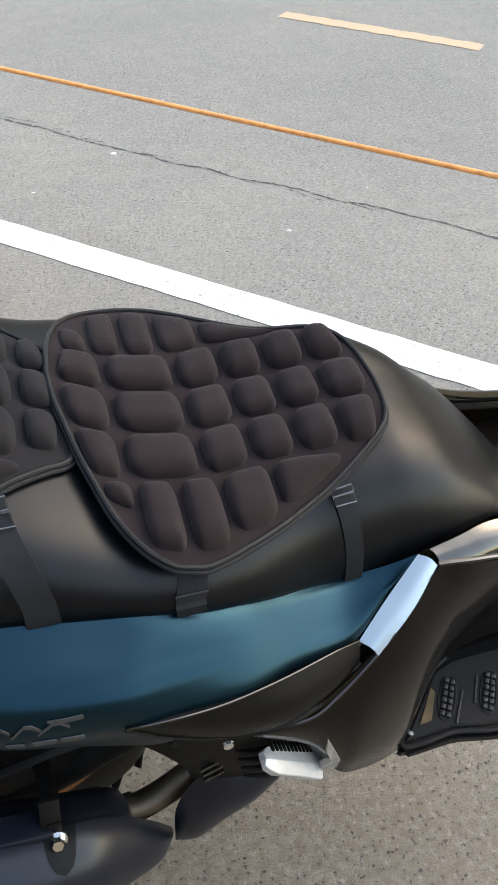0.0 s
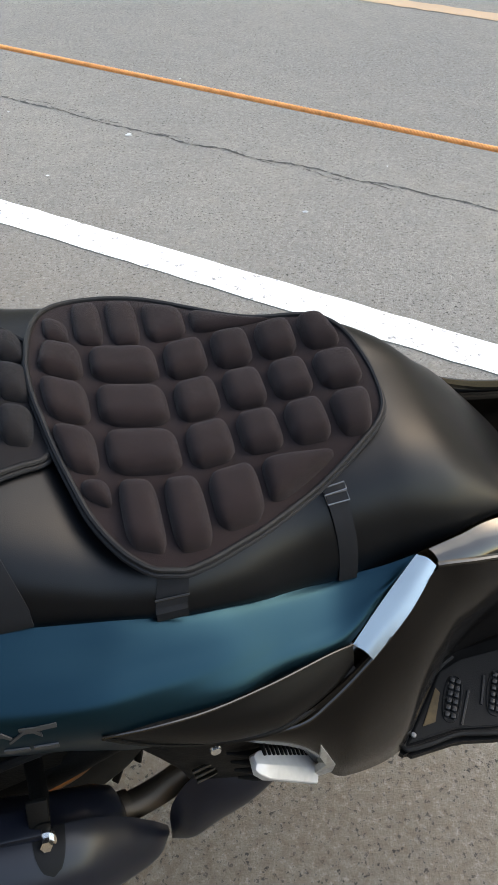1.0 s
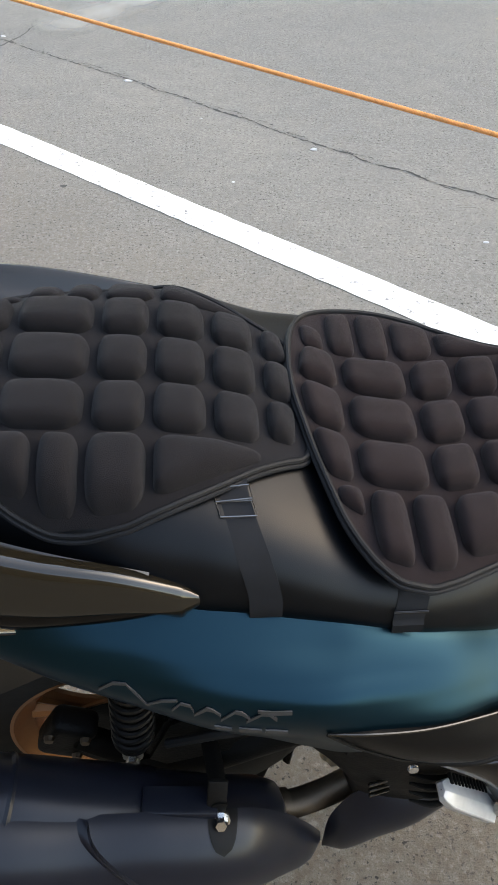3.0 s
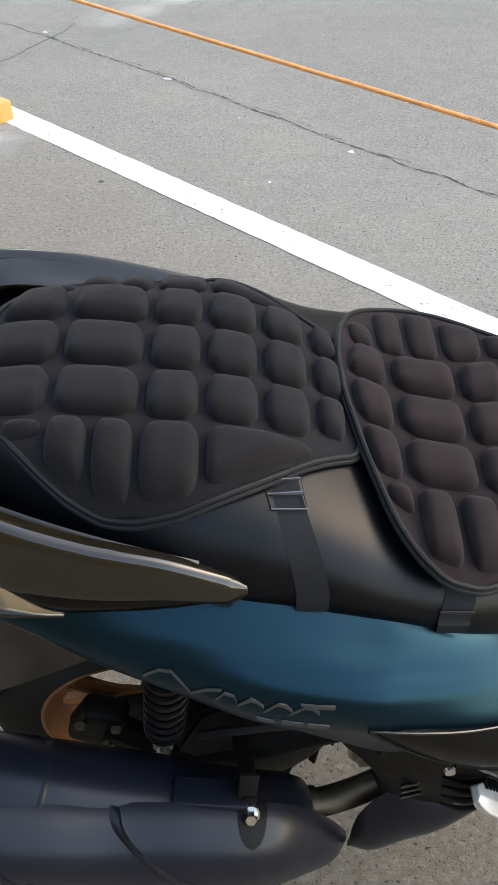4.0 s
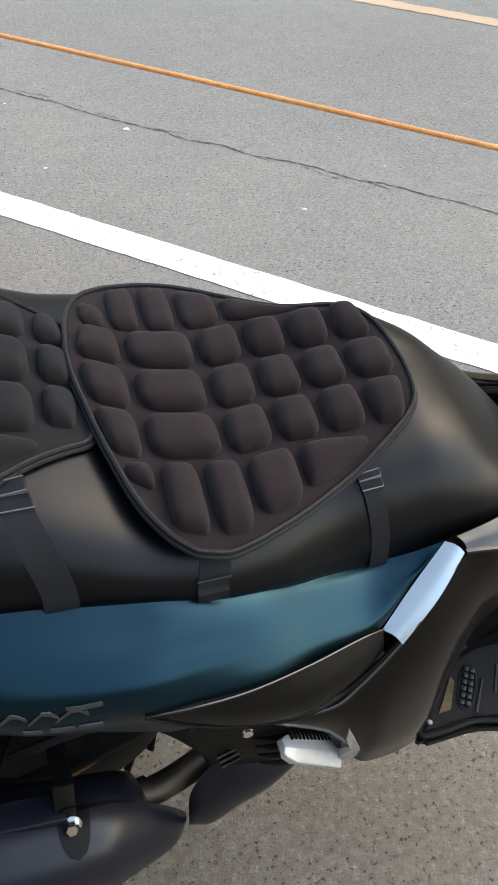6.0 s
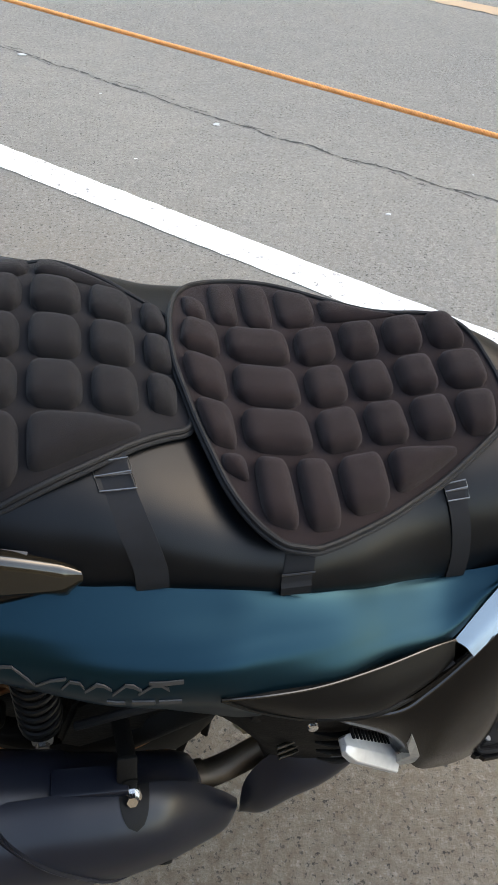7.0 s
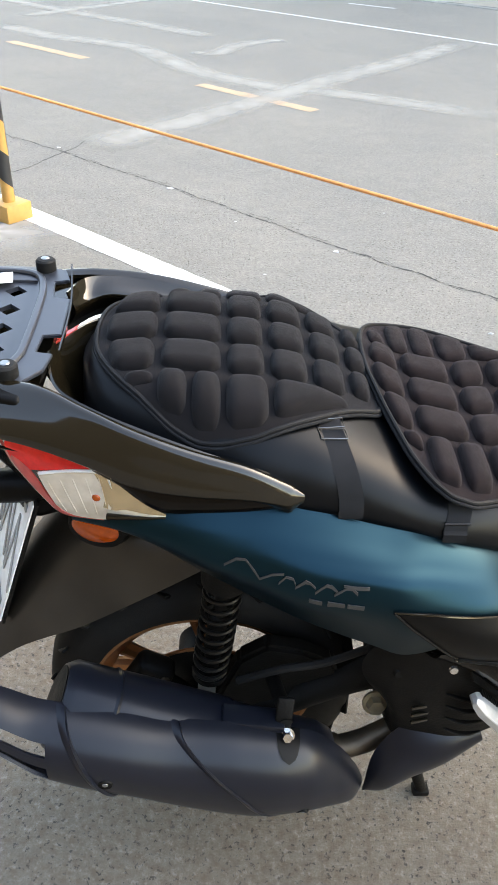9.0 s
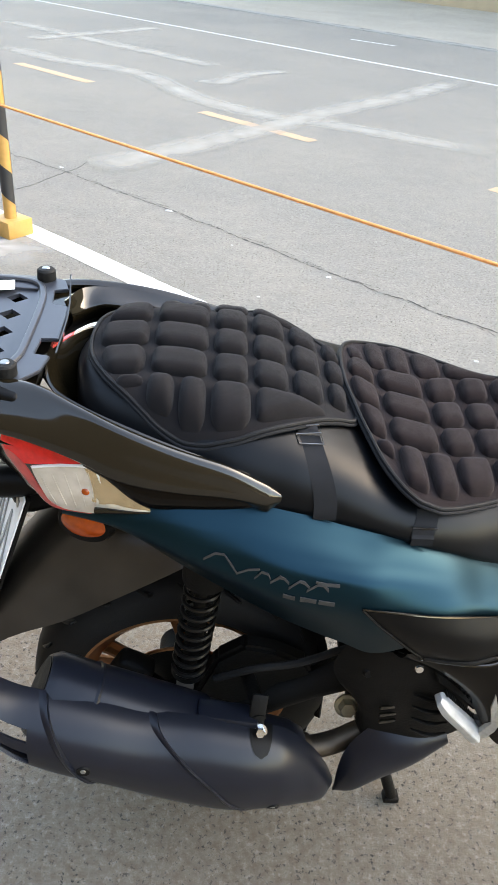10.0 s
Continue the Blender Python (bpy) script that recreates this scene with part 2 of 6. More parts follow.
def at(table, x):
    """A value at x from rows (x, value), by a smooth line without overshoot."""
    n = len(table)
    x = min(max(x, table[0][0]), table[-1][0])
    k = 0
    while k < n - 2 and x > table[k + 1][0]:
        k += 1

    def slope(i):
        if i in (0, n - 1):
            j = min(i, n - 2)
            return (table[j + 1][1] - table[j][1]) / (table[j + 1][0] - table[j][0])
        l, r = ((table[j + 1][1] - table[j][1]) / (table[j + 1][0] - table[j][0]) for j in (i - 1, i))
        return 0.0 if l * r <= 0 else 2 * l * r / (l + r)

    (a, va), (b, vb) = table[k], table[k + 1]
    h = b - a
    t = (x - a) / h
    return va * (1 + 2 * t) * (1 - t) ** 2 + slope(k) * h * t * (1 - t) ** 2 + vb * t * t * (3 - 2 * t) + slope(k + 1) * h * t * t * (t - 1)


def sheet(grid, thick=0.0, wrap=False):
    """A mesh from rows of points; thick gives it a back."""
    bm = bmesh.new()
    rows = [[bm.verts.new(p) for p in r] for r in grid]
    for a, b in zip(rows, rows[1:]):
        ends = list(zip(a, a[1:], b[1:], b))
        if wrap:
            ends.append((a[-1], a[0], b[0], b[-1]))
        for f in ends:
            if len({*f}) == 4:
                bm.faces.new(f)
    bmesh.ops.remove_doubles(bm, verts=bm.verts, dist=1e-6)
    bmesh.ops.recalc_face_normals(bm, faces=bm.faces)
    if thick:
        bmesh.ops.solidify(bm, geom=list(bm.faces), thickness=thick)
    return bm


def skin(sections, nu=24, nv=16, thick=0.004):
    """A smooth panel through section lines of equal count."""
    lines = [curve(s, nv) for s in sections]
    cols = [curve([ln[j] for ln in lines], nu) for j in range(nv)]
    return sheet([[cols[j][i] for j in range(nv)] for i in range(nu)], thick)


def tube(points, r, sides=10, n=0, closed=False, flat=1.0):
    """A round bar along points; r a number or one radius a point."""
    p = [Vector(q) for q in points] if not n else curve(points, n)
    rr = [r] * len(p) if isinstance(r, (int, float)) else [q.x for q in curve([(v, 0, 0) for v in r], len(p))]
    grid, up = [], Vector((0, 0, 1))
    for i, q in enumerate(p):
        a, b = (p[i - 1], p[(i + 1) % len(p)]) if closed else (p[max(i - 1, 0)], p[min(i + 1, len(p) - 1)])
        d = (b - a).normalized()
        ref = up if abs(d.z) < 0.9 else Vector((1, 0, 0))
        s = d.cross(ref).normalized()
        w = s.cross(d)
        grid.append([q + rr[i] * (math.cos(k) * s + flat * math.sin(k) * w) for k in (2 * math.pi * j / sides for j in range(sides))])
    if closed:
        grid.append(grid[0])
    bm = sheet(grid, wrap=True)
    if not closed:
        bmesh.ops.holes_fill(bm, edges=bm.edges)
    return bm


def box(x, y, z, at_pose=None, bevel=0.002, seg=2):
    bm = bmesh.new()
    bmesh.ops.create_cube(bm, size=1, matrix=Matrix.Diagonal((x, y, z, 1)))
    if bevel:
        bmesh.ops.bevel(bm, geom=list(bm.edges), offset=bevel, segments=seg, affect="EDGES", profile=0.5)
    if at_pose is not None:
        bm.transform(at_pose)
    return bm


def prism(outline, depth, m=None, bevel=0.0):
    """A plate: an outline in x, y given thickness along z from 0 to depth."""
    bm = bmesh.new()
    f = bm.faces.new([bm.verts.new((*p, 0)) for p in outline])
    r = bmesh.ops.extrude_face_region(bm, geom=[f])
    bmesh.ops.translate(bm, verts=[v for v in r["geom"] if isinstance(v, bmesh.types.BMVert)], vec=(0, 0, depth))
    bmesh.ops.recalc_face_normals(bm, faces=bm.faces)
    if bevel:
        bmesh.ops.bevel(bm, geom=list(bm.edges), offset=bevel, segments=2, affect="EDGES")
    if m is not None:
        bm.transform(m)
    return bm


def spun(profile, steps=48, m=None, close=True):
    """A turned piece: a profile of (radius, along) swept round the y axis."""
    grid = []
    for i in range(steps + 1):
        a = 2 * math.pi * i / steps
        grid.append([(r * math.cos(a), h, r * math.sin(a)) for r, h in profile])
    bm = sheet(grid)
    if close:
        bmesh.ops.holes_fill(bm, edges=bm.edges)
    if m is not None:
        bm.transform(m)
    return bm


def joined(*meshes):
    out = bmesh.new()
    for b in meshes:
        me = bpy.data.meshes.new("piece")
        b.to_mesh(me), b.free()
        out.from_mesh(me)
        bpy.data.meshes.remove(me)
    return out


LEAN_SIN, LEAN_COS, LEAN_Z = math.sin(radians(4.5)), math.cos(radians(4.5)), 0.88


def flip(bm):
    """A copy on the other side of the machine, which leans a little to its right."""
    n = Vector((0, LEAN_COS, LEAN_SIN))
    mirror = Matrix.Identity(4)
    for i in range(3):
        for j in range(3):
            mirror[i][j] -= 2 * n[i] * n[j]
    o = Matrix.Translation((0, 0, LEAN_Z))
    out = bm.copy()
    out.transform(o @ mirror @ o.inverted())
    bmesh.ops.reverse_faces(out, faces=out.faces)
    return out


def mirrored(bm):
    """A copy on the other side, upright."""
    out = bm.copy()
    out.transform(Matrix.Diagonal((1, -1, 1, 1)))
    bmesh.ops.reverse_faces(out, faces=out.faces)
    return out


def part(name, bm, mat, parent=None, label="", smooth=True, angle=40):
    me = bpy.data.meshes.new(name)
    bm.to_mesh(me), bm.free()
    me.materials.append(mat)
    ob = new(name, me)
    if smooth:
        me.shade_smooth()
        me.set_sharp_from_angle(angle=radians(angle))
    if parent is not None:
        ob.parent = parent
    return tagged(ob, label)


def thing(name, label, category, group="", loc=(0, 0, 0)):
    ob = new(name)
    ob.location = loc
    ob.empty_display_size = 0.05
    return tagged(ob, label, category, group)


# ---- the street ----
ALONG, ACROSS = Vector((0.736, -0.677, 0)), Vector((0.677, 0.736, 0))


def road(a, n, z=0.0):
    return a * ALONG + n * ACROSS + Vector((0, 0, z))


def strip(line, width, z, uneven=0.0, seed=1, step=0.05):
    """A thin painted band along (a, n) points, with ragged edges."""
    rng = random.Random(seed)
    pts = [Vector((a, n, 0)) for a, n in line]
    length = sum((b - a).length for a, b in zip(pts, pts[1:]))
    run = curve(pts, max(2, int(length / step)))
    grid = []
    for i, p in enumerate(run):
        d = (run[min(i + 1, len(run) - 1)] - run[max(i - 1, 0)]).normalized()
        s = Vector((-d.y, d.x, 0))
        lo, hi = (width / 2 + rng.uniform(-1, 1) * uneven for _ in range(2))
        grid.append([road(q.x, q.y, z) for q in (p - lo * s, p + hi * s)])
    return sheet(grid, 0.0)


bm = bmesh.new()
bmesh.ops.create_grid(bm, x_segments=2, y_segments=2, size=150)
ground = part("ground", bm, M_ROAD, None, "worn grey asphalt road with exposed grit and dusty stains", smooth=False)
tagged(ground, category="road", kind="structure")


def marking(name, bm, mat, label, category="road marking", group=""):
    ob = part(name, bm, mat, None, label, smooth=False)
    return tagged(ob, category=category, group=group, kind="structure")


marking("trim_edge_line", strip([(-30, 1.512), (-10, 1.512), (-1.5, 1.51), (20, 1.505)], 0.13, 0.003, 0.0025, 3), M_WHITE, "solid white painted edge line with chipped flecks on the asphalt")
marking("trim_far_line", strip([(-40, 9.45), (-5, 9.4), (20, 9.4)], 0.1, 0.003, 0.008, 4, 0.2), M_FARLINE, "thin white painted lane line across the far road")
for k in range(-4, 6):
    a0 = -1.55 + 2.87 * k
    marking("centre_dash", strip([(a0, 4.55), (a0 + 1.28, 4.55)], 0.135, 0.003, 0.008, 10 + k), M_YELLOW, "faded yellow painted dash in the middle of the road", group="centre line dashes")


def smear(points, width, seed):
    """A soft-edged band along x, y points of the road."""
    rng = random.Random(seed)
    run = curve([(*p, 0.0036 + 0.0003 * (seed - 39)) for p in points], 60)
    bm = bmesh.new()
    cover = bm.verts.layers.float.new("cover")
    rows = []
    for i, p in enumerate(run):
        d = (run[min(i + 1, 59)] - run[max(i - 1, 0)]).normalized()
        s = Vector((-d.y, d.x, 0)) * width * rng.uniform(0.95, 1.15)
        row = []
        for k in range(7):
            u = -1 + k / 3
            v = bm.verts.new(p + s * u)
            v[cover] = (1 - abs(u) ** 1.6) * rng.uniform(0.93, 1.0) * min(1, i / 4, (59 - i) / 4)
            row.append(v)
        rows.append(row)
    for a, b in zip(rows, rows[1:]):
        for f in zip(a, a[1:], b[1:], b):
            bm.faces.new(f)
    return bm


SMEARS = (
    ([(-3.5, 12.4), (-1.98, 10.95), (-0.71, 9.8), (-0.11, 9.23)], 0.17),
    ([(-2.8, 9.6), (-1.96, 8.8), (-0.92, 8.2), (-0.236, 7.0), (0.41, 6.4), (1.1, 6.15), (2.4, 5.42)], 0.17),
    ([(-0.83, 4.17), (-0.36, 4.81), (0.39, 5.84), (1.16, 6.96), (1.9, 7.9), (3.25, 9.84)], 0.17),
    ([(-2.63, 10.35), (-1.12, 13.06)], 0.14),
    ([(-0.31, 8.06), (-0.05, 8.01), (0.16, 8.53), (0.47, 8.96), (0.76, 9.22)], 0.12),
)
for i, (pts, w) in enumerate(SMEARS):
    marking("paint_smear", smear(pts, w * 1.3, 40 + i), M_SMEAR, "faint pale sprayed line wandering over the asphalt")

rng = random.Random(5)
crack_line = [(-9 + 0.14 * i, 2.325 + 0.02 * math.sin(i * 0.31) + rng.uniform(-0.013, 0.013)) for i in range(110)]
marking("crack", strip(crack_line, 0.0075, 0.0015, 0.006, 6, 0.016), M_CRACK, "thin dark crack running along the paving joint", "crack")
for k in range(26):
    a0 = -7.0 + 0.31 * k + rng.uniform(-0.1, 0.1)
    n0, s0 = 2.325 + 0.02 * math.sin((a0 + 9) / 0.14 * 0.31), rng.choice((-1, 1))
    twig = [(a0 + 0.03 * i, n0 + s0 * (0.012 + 0.004 * i) + rng.uniform(-0.006, 0.006)) for i in range(rng.randint(4, 9))]
    marking("crack", strip(twig, 0.0035, 0.0016, 0.003, 50 + k, 0.012), M_CRACK, "short hairline crack beside the paving joint", "crack", "hairline cracks")
side = [(-3.59, 2.6), (-3.5, 2.45), (-3.42, 2.2), (-3.33, 1.95), (-3.32, 1.7), (-3.32, 1.49)]
marking("crack", strip(side, 0.009, 0.0015, 0.004, 8, 0.02), M_CRACK, "short dark crack branching off across the paving", "crack")

for k, (x, y, s) in enumerate(((0.574, 2.534, 0.02), (-0.262, 3.4, 0.024), (1.08, 1.74, 0.014), (-1.02, 4.16, 0.018), (0.22, 2.25, 0.008), (1.9, 1.35, 0.01), (0.9, 3.1, 0.007), (0.1, 2.9, 0.008), (1.5, 2.0, 0.006))):
    bm = bmesh.new()
    bmesh.ops.create_icosphere(bm, subdivisions=2, radius=1)
    for v in bm.verts:
        v.co *= 1 + 0.8 * noise.noise(v.co * 1.6 + Vector((k * 7, 0, 0)))
    bm.transform(Matrix.Translation((x, y, s * 0.08)) @ Matrix.Diagonal((s * 0.75, s * 0.5, s * 0.18, 1)))
    tagged(part("stone_chip", bm, M_CHIP, None, "small white stone chip lying on the asphalt"), category="stone", group="stone chips")

spot = [(-0.441 + 0.012 * (1 + 0.3 * math.sin(3 * a)) * math.cos(a), 2.249 + 0.011 * math.sin(a)) for a in (2 * math.pi * i / 14 for i in range(14))]
marking("dark_spot", prism(spot, 0.0012), M_CRACK, "small dark tar spot on the paving", "tar spot")
marking("trim_short_line", strip([(-7.72, 11.64), (-6.86, 11.75)], 0.1, 0.003, 0.008, 21), M_FARLINE, "short worn white painted line on the far road")

# far pavement with its kerb, and plain walls that close the street, the near one unseen
bm = joined(*[box(1.19, 0.3, 0.2, Matrix.LocRotScale(road(-20 + 1.2 * i, 13.45, -0.075), Euler((0, 0, math.atan2(ALONG.y, ALONG.x))), None), 0.02) for i in range(34)])
tagged(part("kerb", bm, M_KERB, None, "long row of low pale concrete kerb stones", smooth=False), category="kerb", kind="structure")
ang = math.atan2(ALONG.y, ALONG.x)
TURNED = Euler((0, 0, ang))
for i in range(9):
    slot = box(0.34, 0.05, 0.004, Matrix.LocRotScale(road(-10.6 + 0.66 * i, 13.45, 0.0255), TURNED, None), 0.0015)
    tagged(part("drain_slot", slot, M_CRACK, None, "dark drain slot in the concrete kerb", smooth=False), category="drain", group="drain slots", kind="structure")
bm = box(60, 10.5, 0.2, Matrix.LocRotScale(road(0, 18.85, -0.08), TURNED, None), 0)
tagged(part("pavement", bm, M_PAVE, None, "pale dusty concrete pavement beyond the road", smooth=False), category="pavement", kind="structure")
bm = box(60, 0.3, 13, Matrix.LocRotScale(road(0, 24.2, 6.5), TURNED, None), 0)
tagged(part("wall_far", bm, M_FARWALL, None, "plain rendered street wall beyond the pavement", smooth=False), category="wall", kind="structure")
# unseen wall, added to block low sky and darken the scooter's reflections
bm = box(60, 0.3, 3.8, Matrix.LocRotScale(road(0, -4.1, 1.9), TURNED, None), 0)
tagged(part("wall_unseen", bm, M_WALL, None, "unseen plain brown wall added to block sky light and darken reflections", smooth=False), category="wall", kind="structure")

# ---- rope barrier ----
POST = Vector((-1.02, 2.86, 0))
post = thing("barrier_post", "yellow and black striped steel post on a yellow block base", "bollard", loc=POST)
part("base", box(0.15, 0.15, 0.085, pose(0, 0, 0.0425, 0, 0, 52), 0.006), M_POSTY, post, "yellow painted block base", angle=25)
R_POST = 0.031


def stripe(first, last):
    """One painted helical band round the post, as a thin shell."""
    grid = []
    for i in range(25):
        a = 2 * math.pi * i / 24
        lift = 0.155 * a / (2 * math.pi)
        lo, hi = (min(max(v + lift, 0.086), 1.0) for v in (first, last))
        grid.append([(R_POST * math.cos(-a), R_POST * math.sin(-a), z) for z in (lo, (lo + hi) / 2, hi)])
    return sheet(grid)


part("pole", spun([(R_POST - 0.001, 0.08), (R_POST - 0.001, 1.0), (0.0, 1.01)], 28, Matrix.Rotation(radians(90), 4, "X")), M_POSTY, post)
bm = bmesh.new()
bmesh.ops.create_uvsphere(bm, u_segments=16, v_segments=10, radius=0.016, matrix=Matrix.Translation((0.014, -0.03, 0.662)) @ Matrix.Diagonal((0.9, 0.8, 1.2, 1)))
part("rope_boss", bm, M_POSTY, post, "yellow painted boss holding the rope")
for k in range(-1, 4):
    z0 = 0.147 + 0.3 * k
    part("stripe", stripe(z0, z0 + 0.15), M_POSTB, post, "black painted diagonal stripe")
bm = bmesh.new()
cover = bm.verts.layers.float.new("cover")
rings = []
for r in range(7):
    row = []
    for i in range(40):
        a = 2 * math.pi * i / 40
        k = r / 6 * (1 + 0.2 * math.sin(3 * a) + 0.12 * math.sin(7 * a + 1))
        v = bm.verts.new((-1.08 + 0.42 * k * math.cos(a), 2.66 + 0.3 * k * math.sin(a), 0.0024))
        v[cover] = (1 - (r / 6) ** 2) * (0.85 + 0.15 * math.sin(5 * a + r))
        row.append(v)
    rings.append(row)
for a, b in zip(rings, rings[1:]):
    for i in range(40):
        bm.faces.new((a[i - 1], b[i - 1], b[i], a[i]))
tagged(part("pavement_patch", bm, M_CEMENT, None, "rough pale cement dust round the post foot", smooth=False), category="cement patch", kind="structure")

ROPE_Z = 0.647
rope_ends = [road(-30, 1.306, ROPE_Z), road(12, 1.306, ROPE_Z)]
strands = []
for s in range(3):
    pts = []
    count = 7600
    for i in range(count):
        u = i / (count - 1)
        a = -8 + 14 * u
        ph = a / 0.0075 * 2 * math.pi / 3 + s * 2 * math.pi / 3
        pts.append(road(a, 1.306 + 0.0031 * math.cos(ph), ROPE_Z + 0.0031 * math.sin(ph)))
    strands.append(tube(pts, 0.0028, 6))
tagged(part("rope", joined(*strands), M_ROPE, None, "twisted bright orange rope strung taut between posts"), category="rope")

# ---- the scooter ----
bike = thing("motor_scooter", "matte petrol-blue maxi scooter with a black seat, parked on its stand", "scooter")

TOP = [(-0.146, 0.872), (-0.135, 0.882), (-0.1, 0.888), (-0.05, 0.892), (0.02, 0.887), (0.07, 0.881), (0.12, 0.868), (0.16, 0.853), (0.2, 0.834), (0.25, 0.81), (0.32, 0.793), (0.37, 0.785), (0.42, 0.783), (0.47, 0.785), (0.52, 0.785), (0.57, 0.772), (0.62, 0.741), (0.67, 0.698), (0.72, 0.645), (0.77, 0.588)]
HALF = [(-0.146, 0.03), (-0.142, 0.058), (-0.132, 0.084), (-0.115, 0.104), (-0.09, 0.121), (-0.06, 0.137), (-0.03, 0.15), (0.0, 0.161), (0.05, 0.178), (0.12, 0.191), (0.2, 0.193), (0.28, 0.193), (0.34, 0.183), (0.43, 0.157), (0.52, 0.146), (0.58, 0.134), (0.64, 0.116), (0.7, 0.1), (0.77, 0.09)]
REST_HALF = [(-0.146, 0.13), (-0.1, 0.15), (-0.05, 0.165), (0.0, 0.172), (0.05, 0.18), (0.12, 0.191), (0.28, 0.193), (0.34, 0.183), (0.43, 0.157), (0.52, 0.146), (0.77, 0.09)]
EDGE = [(-0.146, 0.81), (-0.05, 0.8), (0.05, 0.795), (0.12, 0.797), (0.17, 0.788), (0.26, 0.764), (0.34, 0.735), (0.43, 0.692), (0.52, 0.682), (0.6, 0.69), (0.64, 0.685), (0.7, 0.64), (0.77, 0.57)]
TUCK = [(-0.146, 0.0), (0.04, 0.0), (0.11, 0.01), (0.16, 0.0125), (0.5, 0.0125), (0.6, 0.006), (0.77, 0.0)]
ROLL = [(-0.146, 4), (0.0, 5), (0.1, 6), (0.3, 6.5), (0.4, 5), (0.5, 4), (0.6, 3), (0.77, 2.5)]
BOW_FAR = [(-0.146, 4), (0.05, 3.2), (0.1, 5), (0.2, 8), (0.28, 9), (0.36, 8), (0.45, 7), (0.52, 6), (0.58, 4.5), (0.65, 2.6), (0.77, 2)]
BOW_REST = [(-0.146, 16), (-0.08, 13), (-0.03, 9), (0.03, 7), (0.12, 6.5), (0.2, 9), (0.28, 10), (0.36, 7), (0.45, 3.6), (0.55, 2.6), (0.77, 2.0)]
BOW_REST_FAR = [(-0.146, 3), (0.05, 3.4), (0.1, 5), (0.28, 9), (0.36, 8), (0.45, 7), (0.55, 6), (0.77, 4)]
TIP = 0.1
TIP_FAR = [(-0.146, 0.17), (0.0, 0.17), (0.06, 0.13), (0.12, 0.02), (0.17, -0.04), (0.21, 0.01), (0.25, 0.08), (0.33, 0.17), (0.42, 0.25), (0.5, 0.28), (0.56, 0.2), (0.62, 0.06), (0.77, 0.02)]


def tilt(x, y):
    """How much the seat rises or falls from its middle line to y."""
    return TIP * y if y < 0.04 else TIP * 0.04 + at(TIP_FAR, x) * (y - 0.04)


def near_half(x):
    """Width of the seat from its middle line to the near flank."""
    return at(HALF, x) - at(TUCK, x)


def near_edge(x):
    """Height of the seat's lower edge on the near flank."""
    return at(EDGE, x) - 1.7 * at(TUCK, x)


def seat_z(x, y):
    """Height of the seat at x, y: a flat top that rolls over into a steep flank; the far flank is rounder than the near one."""
    c = at(TOP, x)
    if y < 0:
        w, k = near_half(x), at(ROLL, x)
        s = min(-y / w, 1.0)
        return c + TIP * y - (c - near_edge(x) - TIP * w) * (1 - math.sqrt(max(0.0, 1 - s**k)))
    w = at(HALF, x)
    return c + tilt(x, y) - (c - at(EDGE, x) - TIP * w) * min(y / w, 1.0) ** at(BOW_FAR, x)


def rest_z(x, y):
    """Height at which a cushion lies on the seat."""
    c, w, e = at(TOP, x), at(HALF if y < 0 else REST_HALF, x), at(EDGE, x)
    share = min(abs(y) / w, 1.0) ** at(BOW_REST if y < 0 else BOW_REST_FAR, x)
    return c + tilt(x, y) - (c - e - TIP * w) * share


def seat_mesh():
    grid = []
    for i in range(90):
        x = -0.146 + (0.77 + 0.146) * (i / 89) ** 1.15
        c, w, e = at(TOP, x), at(HALF, x), at(EDGE, x)
        row = []
        for j in range(49):
            a = -1 + 2 * j / 48
            s = math.copysign(1 - (1 - abs(a)) ** 1.9, a)
            y = s * (near_half(x) if s < 0 else w)
            row.append((x, y, seat_z(x, y)))
        wn, en = near_half(x), near_edge(x)
        row = [(x, -wn * 0.85, en - 0.018), (x, -wn * 0.97, en - 0.008), *row, (x, w * 0.97, e + TIP * w + tilt(x, w) - 0.008), (x, w * 0.85, e + TIP * w + tilt(x, w) - 0.018)]
        grid.append(row)
    bm = sheet(grid)
    bmesh.ops.holes_fill(bm, edges=[e for e in bm.edges if e.is_boundary])
    return bm


part("seat", seat_mesh(), M_VINYL, bike, "stepped black vinyl dual seat", angle=60)

